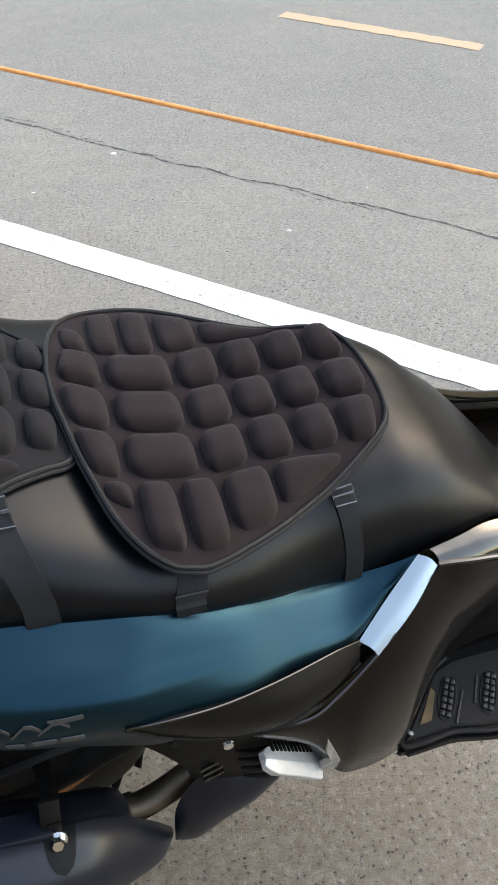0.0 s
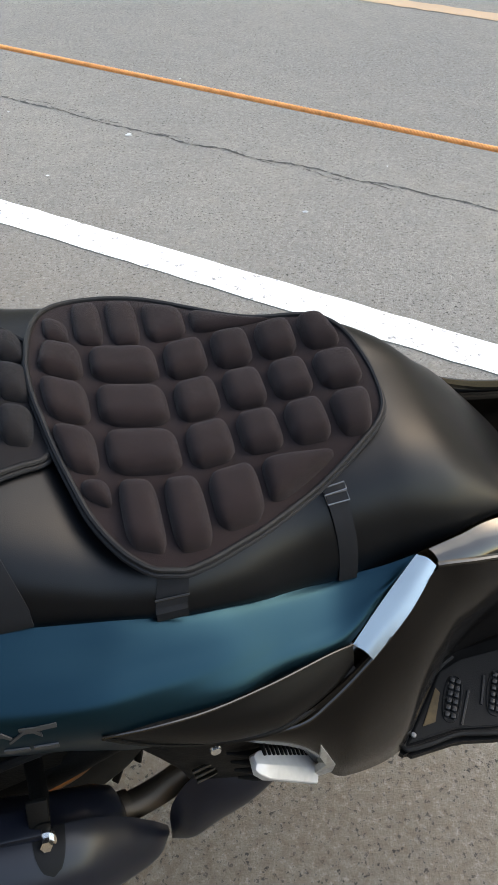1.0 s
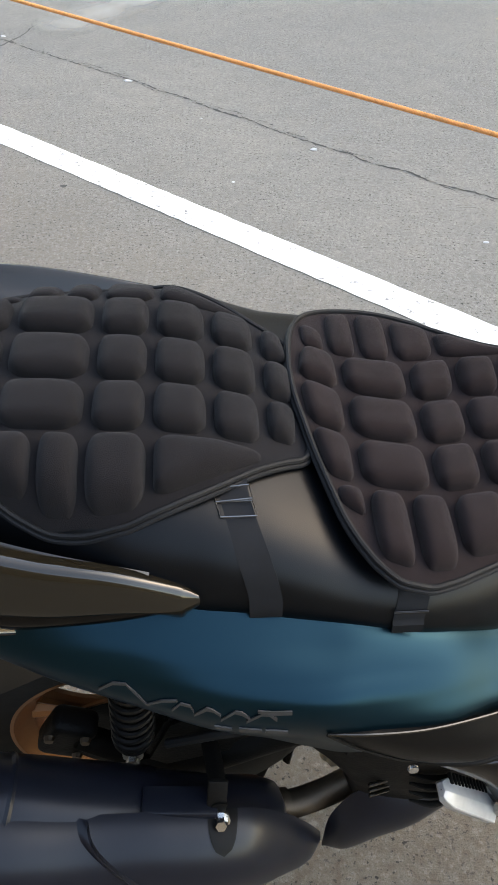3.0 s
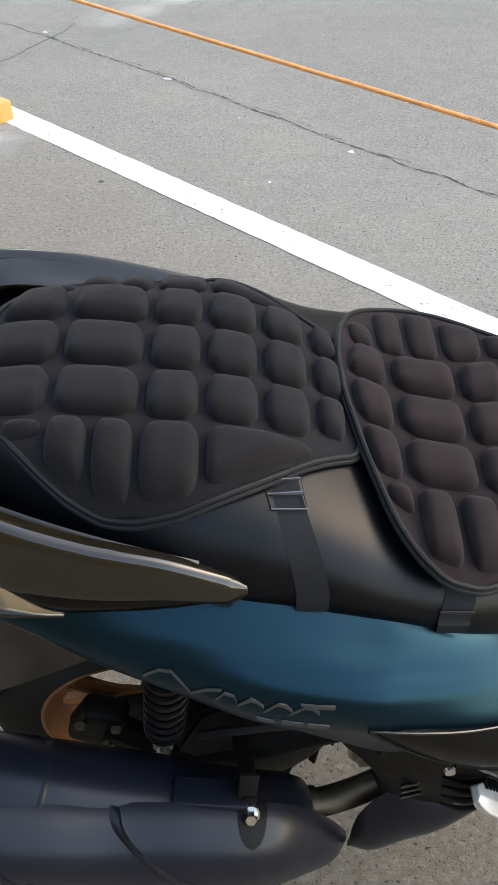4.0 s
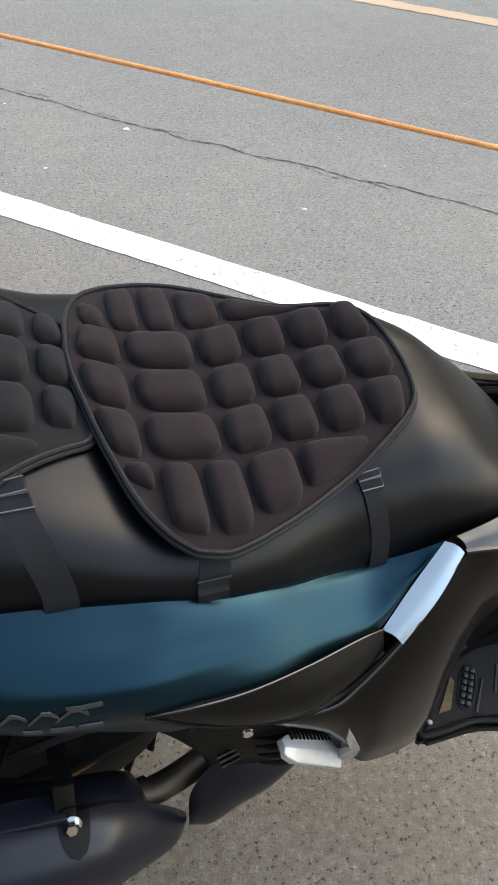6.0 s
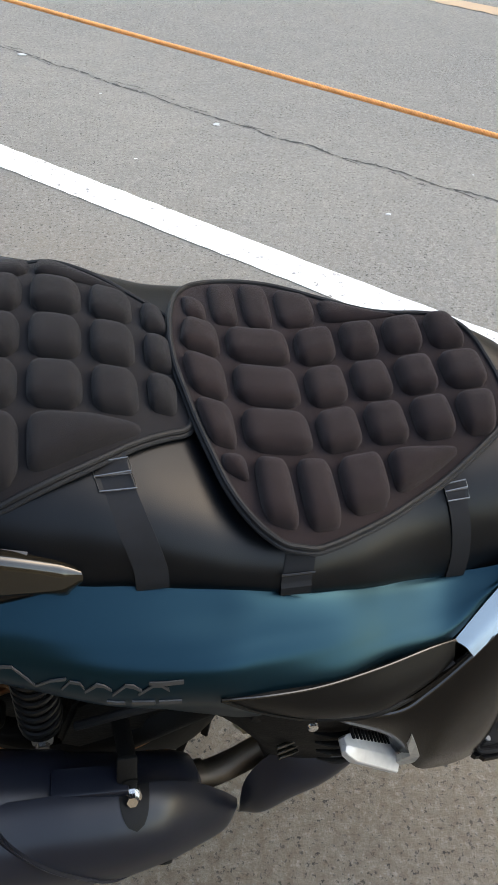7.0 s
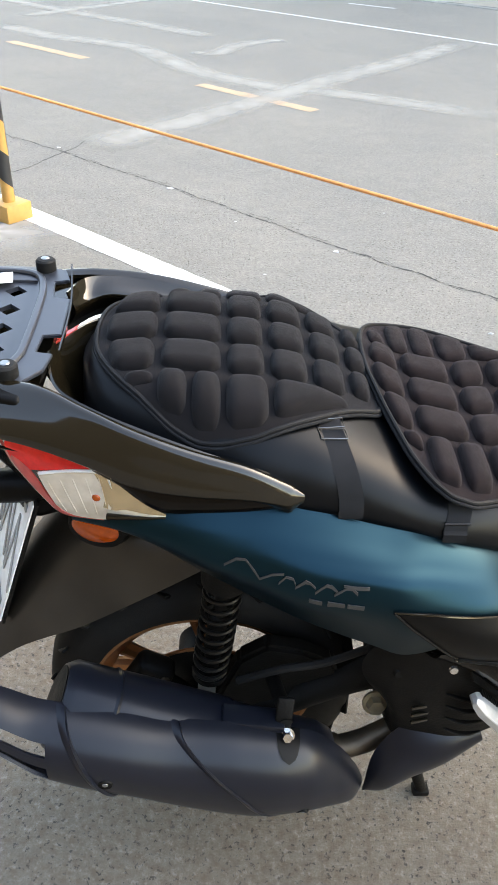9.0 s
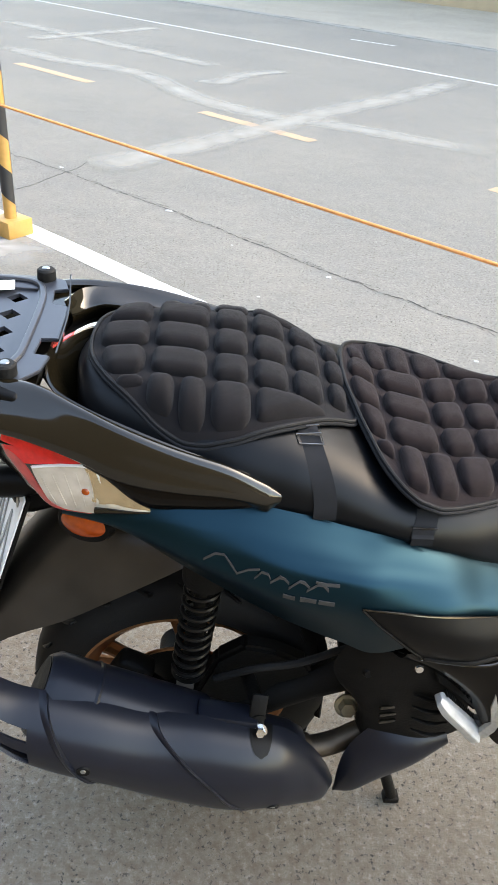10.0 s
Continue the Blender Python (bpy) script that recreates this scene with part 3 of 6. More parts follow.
# painted side panels, with the lower edge sweeping up to the tail
PANEL = [
    [(-0.15, -0.146, 0.748), (-0.15, -0.15, 0.743), (-0.15, -0.151, 0.739), (-0.15, -0.15, 0.736), (-0.15, -0.147, 0.733), (-0.15, -0.14, 0.73)],
    [(-0.09, -0.17, 0.77), (-0.09, -0.176, 0.764), (-0.09, -0.181, 0.757), (-0.09, -0.182, 0.75), (-0.09, -0.177, 0.744), (-0.09, -0.16, 0.736)],
    [(-0.02, -0.184, 0.79), (-0.02, -0.194, 0.781), (-0.02, -0.204, 0.769), (-0.02, -0.21, 0.753), (-0.02, -0.207, 0.733), (-0.02, -0.188, 0.708)],
    [(0.05, -0.182, 0.7905), (0.05, -0.197, 0.7788), (0.05, -0.2118, 0.7659), (0.05, -0.2245, 0.745), (0.05, -0.226, 0.715), (0.05, -0.2, 0.67)],
    [(0.12, -0.1775, 0.7813), (0.12, -0.1995, 0.7681), (0.12, -0.2226, 0.754), (0.12, -0.24, 0.735), (0.12, -0.242, 0.695), (0.12, -0.212, 0.636)],
    [(0.2, -0.1765, 0.7605), (0.2, -0.199, 0.75), (0.2, -0.224, 0.74), (0.2, -0.244, 0.724), (0.2, -0.2475, 0.682), (0.2, -0.222, 0.606)],
    [(0.25, -0.1765, 0.7465), (0.25, -0.193, 0.741), (0.25, -0.213, 0.731), (0.25, -0.236, 0.714), (0.25, -0.249, 0.67), (0.25, -0.224, 0.59)],
    [(0.32, -0.1705, 0.7215), (0.32, -0.184, 0.718), (0.32, -0.201, 0.7095), (0.32, -0.22, 0.696), (0.32, -0.237, 0.673), (0.32, -0.231, 0.632)],
    [(0.38, -0.1565, 0.6935), (0.38, -0.168, 0.691), (0.38, -0.182, 0.684), (0.38, -0.197, 0.6745), (0.38, -0.211, 0.664), (0.38, -0.217, 0.645)],
    [(0.445, -0.1395, 0.6695), (0.444, -0.15, 0.668), (0.443, -0.164, 0.6625), (0.442, -0.178, 0.6555), (0.441, -0.192, 0.647), (0.44, -0.198, 0.634)],
    [(0.5, -0.1396, 0.6728), (0.497, -0.1475, 0.6694), (0.494, -0.1568, 0.6672), (0.491, -0.164, 0.666), (0.488, -0.168, 0.66), (0.486, -0.171, 0.655)],
    [(0.532, -0.143, 0.686), (0.532, -0.1435, 0.685), (0.531, -0.144, 0.684), (0.531, -0.1445, 0.683), (0.53, -0.145, 0.682), (0.53, -0.1455, 0.681)],
]
bm = skin(PANEL, 80, 41, 0.004)
other = mirrored(bm)
side_panel = part("side_panel", bm, M_TEAL, bike, "matte petrol-blue painted side panel")
part("side_panel", other, M_TEAL, bike, "matte petrol-blue painted side panel")

# dark wedge under the panel
WEDGE = [
    [(0.209, -0.25, 0.696), (0.2095, -0.2502, 0.6955), (0.21, -0.2502, 0.695), (0.211, -0.25, 0.694)],
    [(0.25, -0.251, 0.692), (0.25, -0.2525, 0.68), (0.25, -0.252, 0.668), (0.25, -0.2495, 0.655)],
    [(0.3, -0.2445, 0.681), (0.3, -0.253, 0.657), (0.301, -0.2505, 0.628), (0.302, -0.241, 0.604)],
    [(0.36, -0.228, 0.665), (0.361, -0.243, 0.642), (0.362, -0.2465, 0.618), (0.363, -0.242, 0.6)],
    [(0.42, -0.207, 0.648), (0.42, -0.219, 0.632), (0.42, -0.2245, 0.617), (0.42, -0.223, 0.602)],
    [(0.45, -0.198, 0.639), (0.45, -0.202, 0.632), (0.45, -0.206, 0.624), (0.45, -0.208, 0.616)],
]
bm = skin(WEDGE, 40, 10, 0.005)
other = mirrored(bm)
part("side_cover", bm, M_MATTE, bike, "matte dark grey wedge trim under the panel")
part("side_cover", other, M_MATTE, bike, "matte dark grey wedge trim under the panel")

part("seam", tube([(0.209, -0.2515, 0.696), (0.23, -0.2512, 0.673), (0.25, -0.25, 0.6535), (0.28, -0.2455, 0.623), (0.302, -0.241, 0.603)], 0.0016, 6, 40), M_IRON, bike, "dark gap round the wedge trim")
part("edge_bead", tube([(0.209, -0.2515, 0.697), (0.25, -0.2518, 0.6932), (0.3, -0.245, 0.682), (0.36, -0.2282, 0.666), (0.42, -0.2072, 0.649), (0.45, -0.198, 0.64)], 0.0013, 6, 40), M_GLOSS, bike, "bright rounded upper edge of the wedge trim")


for s in (1, -1):
    gap = [(x, y * s, z) for x, y, z in ((0.302, -0.2412, 0.6035), (0.363, -0.2425, 0.5995), (0.42, -0.2235, 0.6015), (0.45, -0.2085, 0.6155))]
    part("seam", tube(gap, 0.0034, 8, 40), M_IRON, bike, "dark gap round the wedge trim")
    bead = [(x, y * s, z) for x, y, z in ((0.3, -0.236, 0.597), (0.33, -0.2405, 0.5965), (0.385, -0.2415, 0.594), (0.42, -0.2295, 0.6), (0.458, -0.213, 0.617), (0.49, -0.198, 0.638))]
    part("edge_bead", tube(bead, 0.0024, 8, 40), M_GLOSS, bike, "rounded glossy edge of the lower cover")

# body below, falling to the footboard
LOWER = [
    [(0.285, -0.232, 0.6), (0.284, -0.228, 0.59), (0.283, -0.222, 0.58), (0.282, -0.214, 0.572), (0.28, -0.2, 0.562)],
    [(0.33, -0.237, 0.604), (0.33, -0.239, 0.594), (0.33, -0.238, 0.582), (0.33, -0.234, 0.571), (0.33, -0.226, 0.56)],
    [(0.385, -0.236, 0.602), (0.386, -0.2435, 0.58), (0.387, -0.244, 0.556), (0.387, -0.239, 0.53), (0.387, -0.226, 0.506)],
    [(0.425, -0.224, 0.61), (0.425, -0.24, 0.58), (0.424, -0.249, 0.545), (0.422, -0.249, 0.5), (0.42, -0.238, 0.455)],
    [(0.458, -0.21, 0.622), (0.457, -0.232, 0.585), (0.455, -0.246, 0.54), (0.452, -0.252, 0.485), (0.448, -0.247, 0.432)],
    [(0.51, -0.1865, 0.652), (0.514, -0.208, 0.6), (0.517, -0.222, 0.54), (0.522, -0.229, 0.46), (0.53, -0.222, 0.385)],
    [(0.55, -0.161, 0.68), (0.56, -0.18, 0.63), (0.565, -0.192, 0.56), (0.572, -0.187, 0.46), (0.585, -0.168, 0.358)],
    [(0.6, -0.159, 0.668), (0.606, -0.166, 0.63), (0.608, -0.169, 0.57), (0.618, -0.15, 0.47), (0.632, -0.12, 0.352)],
    [(0.72, -0.138, 0.62), (0.72, -0.144, 0.6), (0.72, -0.14, 0.57), (0.72, -0.118, 0.47), (0.72, -0.1, 0.35)],
    [(0.98, -0.12, 0.6), (0.98, -0.125, 0.58), (0.98, -0.122, 0.55), (0.98, -0.11, 0.46), (0.98, -0.095, 0.35)],
]
bm = skin(LOWER, 60, 20, 0.005)
other = mirrored(bm)
part("lower_cover", bm, M_BODY, bike, "dark satin lower body cover")
part("lower_cover", other, M_BODY, bike, "dark satin lower body cover")

# bright bevelled strip at the front of the panel
STRIP = [
    [(0.532, -0.144, 0.687), (0.541, -0.152, 0.688), (0.548, -0.159, 0.682)],
    [(0.489, -0.17, 0.659), (0.502, -0.179, 0.66), (0.512, -0.187, 0.654)],
    [(0.452, -0.194, 0.632), (0.461, -0.203, 0.632), (0.468, -0.211, 0.625)],
]
bm = skin(STRIP, 24, 8, 0.004)
other = mirrored(bm)
part("trim_strip", bm, M_TRIM, bike, "bright silver bevelled trim strip")
part("trim_strip", other, M_TRIM, bike, "bright silver bevelled trim strip")
COWL = [
    [(0.546, -0.142, 0.688), (0.549, -0.148, 0.688), (0.551, -0.154, 0.685), (0.553, -0.159, 0.68)],
    [(0.585, -0.134, 0.688), (0.589, -0.144, 0.684), (0.591, -0.152, 0.678), (0.593, -0.158, 0.67)],
    [(0.636, -0.12, 0.682), (0.64, -0.133, 0.678), (0.643, -0.145, 0.668), (0.644, -0.153, 0.652)],
    [(0.75, -0.1, 0.65), (0.75, -0.118, 0.647), (0.75, -0.13, 0.635), (0.75, -0.138, 0.612)],
    [(0.98, -0.09, 0.63), (0.98, -0.104, 0.625), (0.98, -0.115, 0.612), (0.98, -0.122, 0.6)],
]
bm = skin(COWL, 30, 10, 0.004)
other = mirrored(bm)
part("cowl", bm, M_GLOSS, bike, "glossy black cowl beside the seat nose")
part("cowl", other, M_GLOSS, bike, "glossy black cowl beside the seat nose")
part("tunnel", skin([[(0.66, -0.11, 0.6), (0.66, 0, 0.625), (0.66, 0.11, 0.6)], [(0.8, -0.1, 0.6), (0.8, 0, 0.622), (0.8, 0.1, 0.6)], [(0.98, -0.1, 0.62), (0.98, 0, 0.64), (0.98, 0.1, 0.62)]], 12, 12, 0.006), M_BODY, bike, "dark centre tunnel ahead of the seat")

BACK = [
    [(0.36, -0.2, 0.62), (0.37, -0.21, 0.6), (0.38, -0.215, 0.58)],
    [(0.45, -0.175, 0.63), (0.46, -0.195, 0.612), (0.465, -0.21, 0.59)],
    [(0.51, -0.15, 0.655), (0.52, -0.165, 0.64), (0.53, -0.18, 0.61)],
    [(0.56, -0.125, 0.675), (0.57, -0.14, 0.66), (0.585, -0.155, 0.63)],
    [(0.64, -0.1, 0.67), (0.65, -0.115, 0.65), (0.66, -0.13, 0.61)],
]
bm = skin(BACK, 24, 8, 0.004)
other = mirrored(bm)
part("inner_cover", bm, M_GLOSS, bike, "glossy black inner cover under the trim strip")
part("inner_cover", other, M_GLOSS, bike, "glossy black inner cover under the trim strip")

for s in (1, -1):
    edge = tube([(x, y * s, z) for x, y, z in ((0.549, -0.158, 0.6815), (0.565, -0.158, 0.679), (0.592, -0.1575, 0.673), (0.622, -0.1545, 0.664), (0.66, -0.15, 0.65), (0.75, -0.138, 0.614))], 0.0032, 8, 30)
    part("edge_bead", edge, M_GLOSS, bike, "rounded glossy edge of the cowl")

# footboard with rubber insert
FOOT = [(0.536, -0.208), (0.548, -0.221), (0.62, -0.219), (0.67, -0.23), (0.75, -0.24), (0.98, -0.25), (0.98, -0.09), (0.66, -0.1), (0.625, -0.118)]
board = part("footboard", prism(FOOT, 0.022, pose(0, 0, 0.334), 0.006), M_MATTE, bike, "black moulded plastic footboard", angle=25)
LIP = [(0.545, -0.207), (0.551, -0.214), (0.58, -0.2145), (0.622, -0.2125), (0.668, -0.223), (0.75, -0.232), (0.97, -0.242)]
part("lip", tube([(x, y, 0.3575) for x, y in LIP], 0.0035, 8, 40), M_RUBBER, board)
part("lip", tube([(x, y, 0.3575) for x, y in ((0.545, -0.207), (0.575, -0.178), (0.605, -0.148), (0.628, -0.127), (0.66, -0.112))], 0.0035, 8, 24), M_RUBBER, board)
part("mat", prism([(0.552, -0.208), (0.62, -0.206), (0.668, -0.216), (0.96, -0.235), (0.96, -0.12), (0.668, -0.12), (0.632, -0.13)], 0.004, pose(0, 0, 0.3565), 0.0015), M_RUBBER, board, "black rubber foot mat", angle=25)
part("slot", prism([(0.617, -0.149), (0.62, -0.157), (0.597, -0.192), (0.579, -0.193)], 0.002, pose(0, 0, 0.3602), 0.0006), M_SLOT, board, "bare brown metal seen through a slot", angle=25)


def tread_pad(top, end, half):
    """A raised oval pad of small blocks between two points of the mat."""
    a, b = Vector((*top, 0.36)), Vector((*end, 0.36))
    d = (b - a).normalized()
    s = Vector((-d.y, d.x, 0))
    turn = math.degrees(math.atan2(d.y, d.x))
    edge = [a.lerp(b, 0.5) + d * (b - a).length * 0.56 * math.cos(k) + s * (half + 0.003) * math.copysign(abs(math.sin(k)) ** 0.7, math.sin(k)) for k in (2 * math.pi * i / 32 for i in range(32))]
    pad = part("tread_pad", tube(edge, 0.0018, 6, closed=True), M_RUBBER, board, "oval raised tread pad")
    for i in range(6):
        for j in (-1, 1):
            p = a.lerp(b, (i + 0.5) / 6) + s * half * 0.5 * j
            part("tread_block", box((b - a).length / 8.5, half * 0.8, 0.005, pose(p.x, p.y, 0.362, 0, 0, turn), 0.0012), M_BLOCK, pad)


tread_pad((0.649, -0.144), (0.616, -0.193), 0.008)
tread_pad((0.708, -0.152), (0.676, -0.2), 0.008)
tread_pad((0.77, -0.158), (0.738, -0.206), 0.008)
for a, b in (((0.688, -0.15), (0.665, -0.186)), ((0.658, -0.164), (0.628, -0.204)), ((0.75, -0.16), (0.73, -0.19))):
    part("rib", tube([(*a, 0.3605), (*b, 0.3605)], 0.002, 6), M_BLOCK, board)
part("screw", spun([(0.0, 0.0025), (0.003, 0.002), (0.0038, 0.0)], 14, pose(0.563, -0.2, 0.3605, 90)), M_ALLOY, board, "small bright screw")

# grab rail and tail
GRAB = [
    [(0.106, -0.179, 0.805), (0.107, -0.181, 0.805), (0.108, -0.183, 0.803), (0.108, -0.184, 0.799), (0.107, -0.184, 0.795), (0.105, -0.182, 0.791)],
    [(0.098, -0.176, 0.81), (0.098, -0.18, 0.8115), (0.098, -0.184, 0.809), (0.098, -0.187, 0.803), (0.098, -0.188, 0.795), (0.098, -0.185, 0.787)],
    [(0.088, -0.174, 0.815), (0.088, -0.18, 0.818), (0.088, -0.185, 0.815), (0.088, -0.189, 0.807), (0.088, -0.191, 0.796), (0.088, -0.187, 0.784)],
    [(0.045, -0.172, 0.836), (0.045, -0.183, 0.842), (0.045, -0.19, 0.837), (0.045, -0.1945, 0.822), (0.045, -0.1972, 0.8085), (0.045, -0.186, 0.803)],
    [(-0.01, -0.17, 0.853), (-0.01, -0.184, 0.861), (-0.01, -0.192, 0.856), (-0.01, -0.198, 0.835), (-0.01, -0.202, 0.8165), (-0.01, -0.189, 0.81)],
    [(-0.07, -0.161, 0.872), (-0.07, -0.178, 0.882), (-0.07, -0.187, 0.877), (-0.07, -0.194, 0.852), (-0.07, -0.199, 0.826), (-0.07, -0.186, 0.818)],
    [(-0.12, -0.15, 0.89), (-0.12, -0.161, 0.896), (-0.12, -0.171, 0.89), (-0.12, -0.183, 0.868), (-0.12, -0.188, 0.8445), (-0.12, -0.175, 0.836)],
    [(-0.18, -0.122, 0.901), (-0.18, -0.132, 0.905), (-0.18, -0.146, 0.899), (-0.18, -0.167, 0.88), (-0.18, -0.174, 0.859), (-0.18, -0.16, 0.85)],
    [(-0.27, -0.095, 0.893), (-0.27, -0.108, 0.896), (-0.27, -0.124, 0.891), (-0.27, -0.14, 0.88), (-0.27, -0.149, 0.868), (-0.27, -0.138, 0.853)],
    [(-0.36, -0.05, 0.887), (-0.36, -0.064, 0.889), (-0.36, -0.075, 0.884), (-0.36, -0.083, 0.874), (-0.36, -0.088, 0.86), (-0.36, -0.082, 0.845)],
]
part("grab_rail", skin(GRAB, 60, 22, 0.006), M_GLOSS, bike, "glossy black grab rail sweeping to the tail")
FLANK = [
    [(0.1, -0.182, 0.795), (0.1, -0.1835, 0.791), (0.1, -0.181, 0.787)],
    [(0.045, -0.188, 0.807), (0.045, -0.1915, 0.793), (0.045, -0.187, 0.781)],
    [(-0.01, -0.191, 0.814), (-0.01, -0.1965, 0.797), (-0.01, -0.191, 0.783)],
    [(-0.05, -0.191, 0.82), (-0.05, -0.1965, 0.803), (-0.05, -0.193, 0.79)],
    [(-0.085, -0.188, 0.829), (-0.085, -0.19, 0.822), (-0.085, -0.188, 0.817)],
    [(-0.115, -0.18, 0.839), (-0.115, -0.181, 0.834), (-0.115, -0.178, 0.829)],
]
part("rail_flank", skin(FLANK, 40, 12, 0.003), M_BODY, bike, "dark glossy flank under the grab rail")
FAR = [
    [(0.12, 0.19, 0.835), (0.12, 0.193, 0.833), (0.12, 0.196, 0.82), (0.12, 0.197, 0.81)],
    [(0.06, 0.172, 0.858), (0.06, 0.178, 0.861), (0.06, 0.188, 0.85), (0.06, 0.192, 0.82)],
    [(-0.05, 0.158, 0.89), (-0.05, 0.166, 0.894), (-0.05, 0.178, 0.882), (-0.05, 0.184, 0.84)],
    [(-0.13, 0.146, 0.904), (-0.13, 0.156, 0.908), (-0.13, 0.168, 0.896), (-0.13, 0.176, 0.85)],
    [(-0.19, 0.13, 0.908), (-0.19, 0.146, 0.911), (-0.19, 0.158, 0.9), (-0.19, 0.165, 0.86)],
    [(-0.27, 0.09, 0.905), (-0.27, 0.115, 0.907), (-0.27, 0.13, 0.895), (-0.27, 0.138, 0.86)],
    [(-0.36, 0.05, 0.89), (-0.36, 0.062, 0.889), (-0.36, 0.075, 0.882), (-0.36, 0.082, 0.85)],
]
part("grab_rail", skin(FAR, 60, 16, 0.006), M_GLOSS, bike, "glossy black grab rail sweeping to the tail")
WELL = [
    [(0.1, 0.184, 0.845), (0.1, 0.178, 0.83), (0.1, 0.17, 0.815), (0.1, 0.172, 0.8)],
    [(0.04, 0.17, 0.866), (0.04, 0.16, 0.852), (0.04, 0.148, 0.838), (0.04, 0.16, 0.81)],
    [(-0.05, 0.158, 0.89), (-0.05, 0.147, 0.878), (-0.05, 0.134, 0.868), (-0.05, 0.15, 0.842)],
    [(-0.12, 0.147, 0.903), (-0.121, 0.133, 0.895), (-0.124, 0.12, 0.886), (-0.13, 0.142, 0.86)],
    [(-0.16, 0.125, 0.909), (-0.156, 0.117, 0.896), (-0.152, 0.108, 0.882), (-0.165, 0.126, 0.855)],
    [(-0.176, 0.08, 0.909), (-0.172, 0.081, 0.895), (-0.169, 0.083, 0.878), (-0.185, 0.102, 0.85)],
]
part("inner_rail", skin(WELL, 60, 16, 0.003), M_GLOSS, bike, "glossy bronze-black inner face of the grab rail", angle=50)
# black sheet that paints the shade of the handhold under the far rail
HOLLOW_SHADE = [
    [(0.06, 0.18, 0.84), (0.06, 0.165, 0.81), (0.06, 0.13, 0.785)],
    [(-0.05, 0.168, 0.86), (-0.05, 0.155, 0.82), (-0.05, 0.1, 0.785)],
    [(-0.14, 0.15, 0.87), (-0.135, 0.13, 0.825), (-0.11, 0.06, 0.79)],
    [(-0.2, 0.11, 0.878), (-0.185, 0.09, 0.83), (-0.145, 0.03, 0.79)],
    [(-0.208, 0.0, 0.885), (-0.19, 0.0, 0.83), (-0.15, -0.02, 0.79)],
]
part("rail_hollow_shade", skin(HOLLOW_SHADE, 30, 12, 0.003), M_IRON, bike, "black sheet standing in for the shade under the grab rail")
BOWL = [
    [(-0.02, 0.138, 0.835), (-0.02, 0.128, 0.815), (-0.02, 0.12, 0.8), (-0.02, 0.115, 0.78)],
    [(-0.09, 0.09, 0.874), (-0.085, 0.08, 0.85), (-0.08, 0.073, 0.82), (-0.078, 0.068, 0.785)],
    [(-0.134, 0.045, 0.889), (-0.128, 0.037, 0.865), (-0.123, 0.032, 0.83), (-0.118, 0.03, 0.79)],
    [(-0.157, 0.02, 0.888), (-0.15, 0.012, 0.865), (-0.144, 0.008, 0.83), (-0.138, 0.005, 0.79)],
    [(-0.177, -0.012, 0.884), (-0.167, -0.016, 0.862), (-0.158, -0.02, 0.83), (-0.148, -0.02, 0.79)],
    [(-0.173, -0.06, 0.9), (-0.168, -0.054, 0.872), (-0.158, -0.046, 0.845), (-0.146, -0.04, 0.79)],
    [(-0.155, -0.118, 0.895), (-0.147, -0.1, 0.865), (-0.138, -0.088, 0.84), (-0.125, -0.075, 0.785)],
    [(-0.115, -0.147, 0.887), (-0.11, -0.132, 0.855), (-0.105, -0.118, 0.83), (-0.1, -0.1, 0.78)],
    [(-0.06, -0.161, 0.87), (-0.058, -0.15, 0.845), (-0.055, -0.14, 0.82), (-0.05, -0.13, 0.78)],
    [(0.0, -0.169, 0.85), (0.0, -0.163, 0.835), (0.0, -0.16, 0.815), (0.0, -0.155, 0.785)],
    [(0.07, -0.172, 0.826), (0.07, -0.172, 0.815), (0.07, -0.174, 0.805), (0.07, -0.176, 0.79)],
]
part("tail_well", skin(BOWL, 80, 16, 0.003), M_GLOSS, bike, "glossy black tail well behind the seat", angle=50)
part("far_lamp_edge", skin([[(-0.08, 0.106, 0.876), (-0.08, 0.094, 0.879)], [(-0.133, 0.06, 0.89), (-0.134, 0.048, 0.8905)], [(-0.155, 0.034, 0.89), (-0.157, 0.023, 0.8895)]], 20, 4, 0.003), M_PALE, bike, "pale upper edge of the far rear lamp")
part("far_lamp_edge", skin([[(-0.155, 0.034, 0.8895), (-0.157, 0.023, 0.889)], [(-0.177, 0.004, 0.887), (-0.178, -0.008, 0.886)]], 12, 4, 0.003), M_REDEDGE, bike, "red end of the far rear lamp")
part("seat_tray", box(0.3, 0.27, 0.012, pose(-0.03, 0.0, 0.776), 0.004), M_IRON, bike, "black tray under the seat")
part("tail_deck", skin([[(-0.178, -0.13, 0.885), (-0.178, 0, 0.893), (-0.178, 0.13, 0.9)], [(-0.26, -0.1, 0.882), (-0.26, 0, 0.888), (-0.26, 0.1, 0.892)], [(-0.36, -0.06, 0.87), (-0.36, 0, 0.874), (-0.36, 0.06, 0.88)]], 10, 14, 0.012), M_GLOSS, bike, "glossy black tail deck under the carrier")
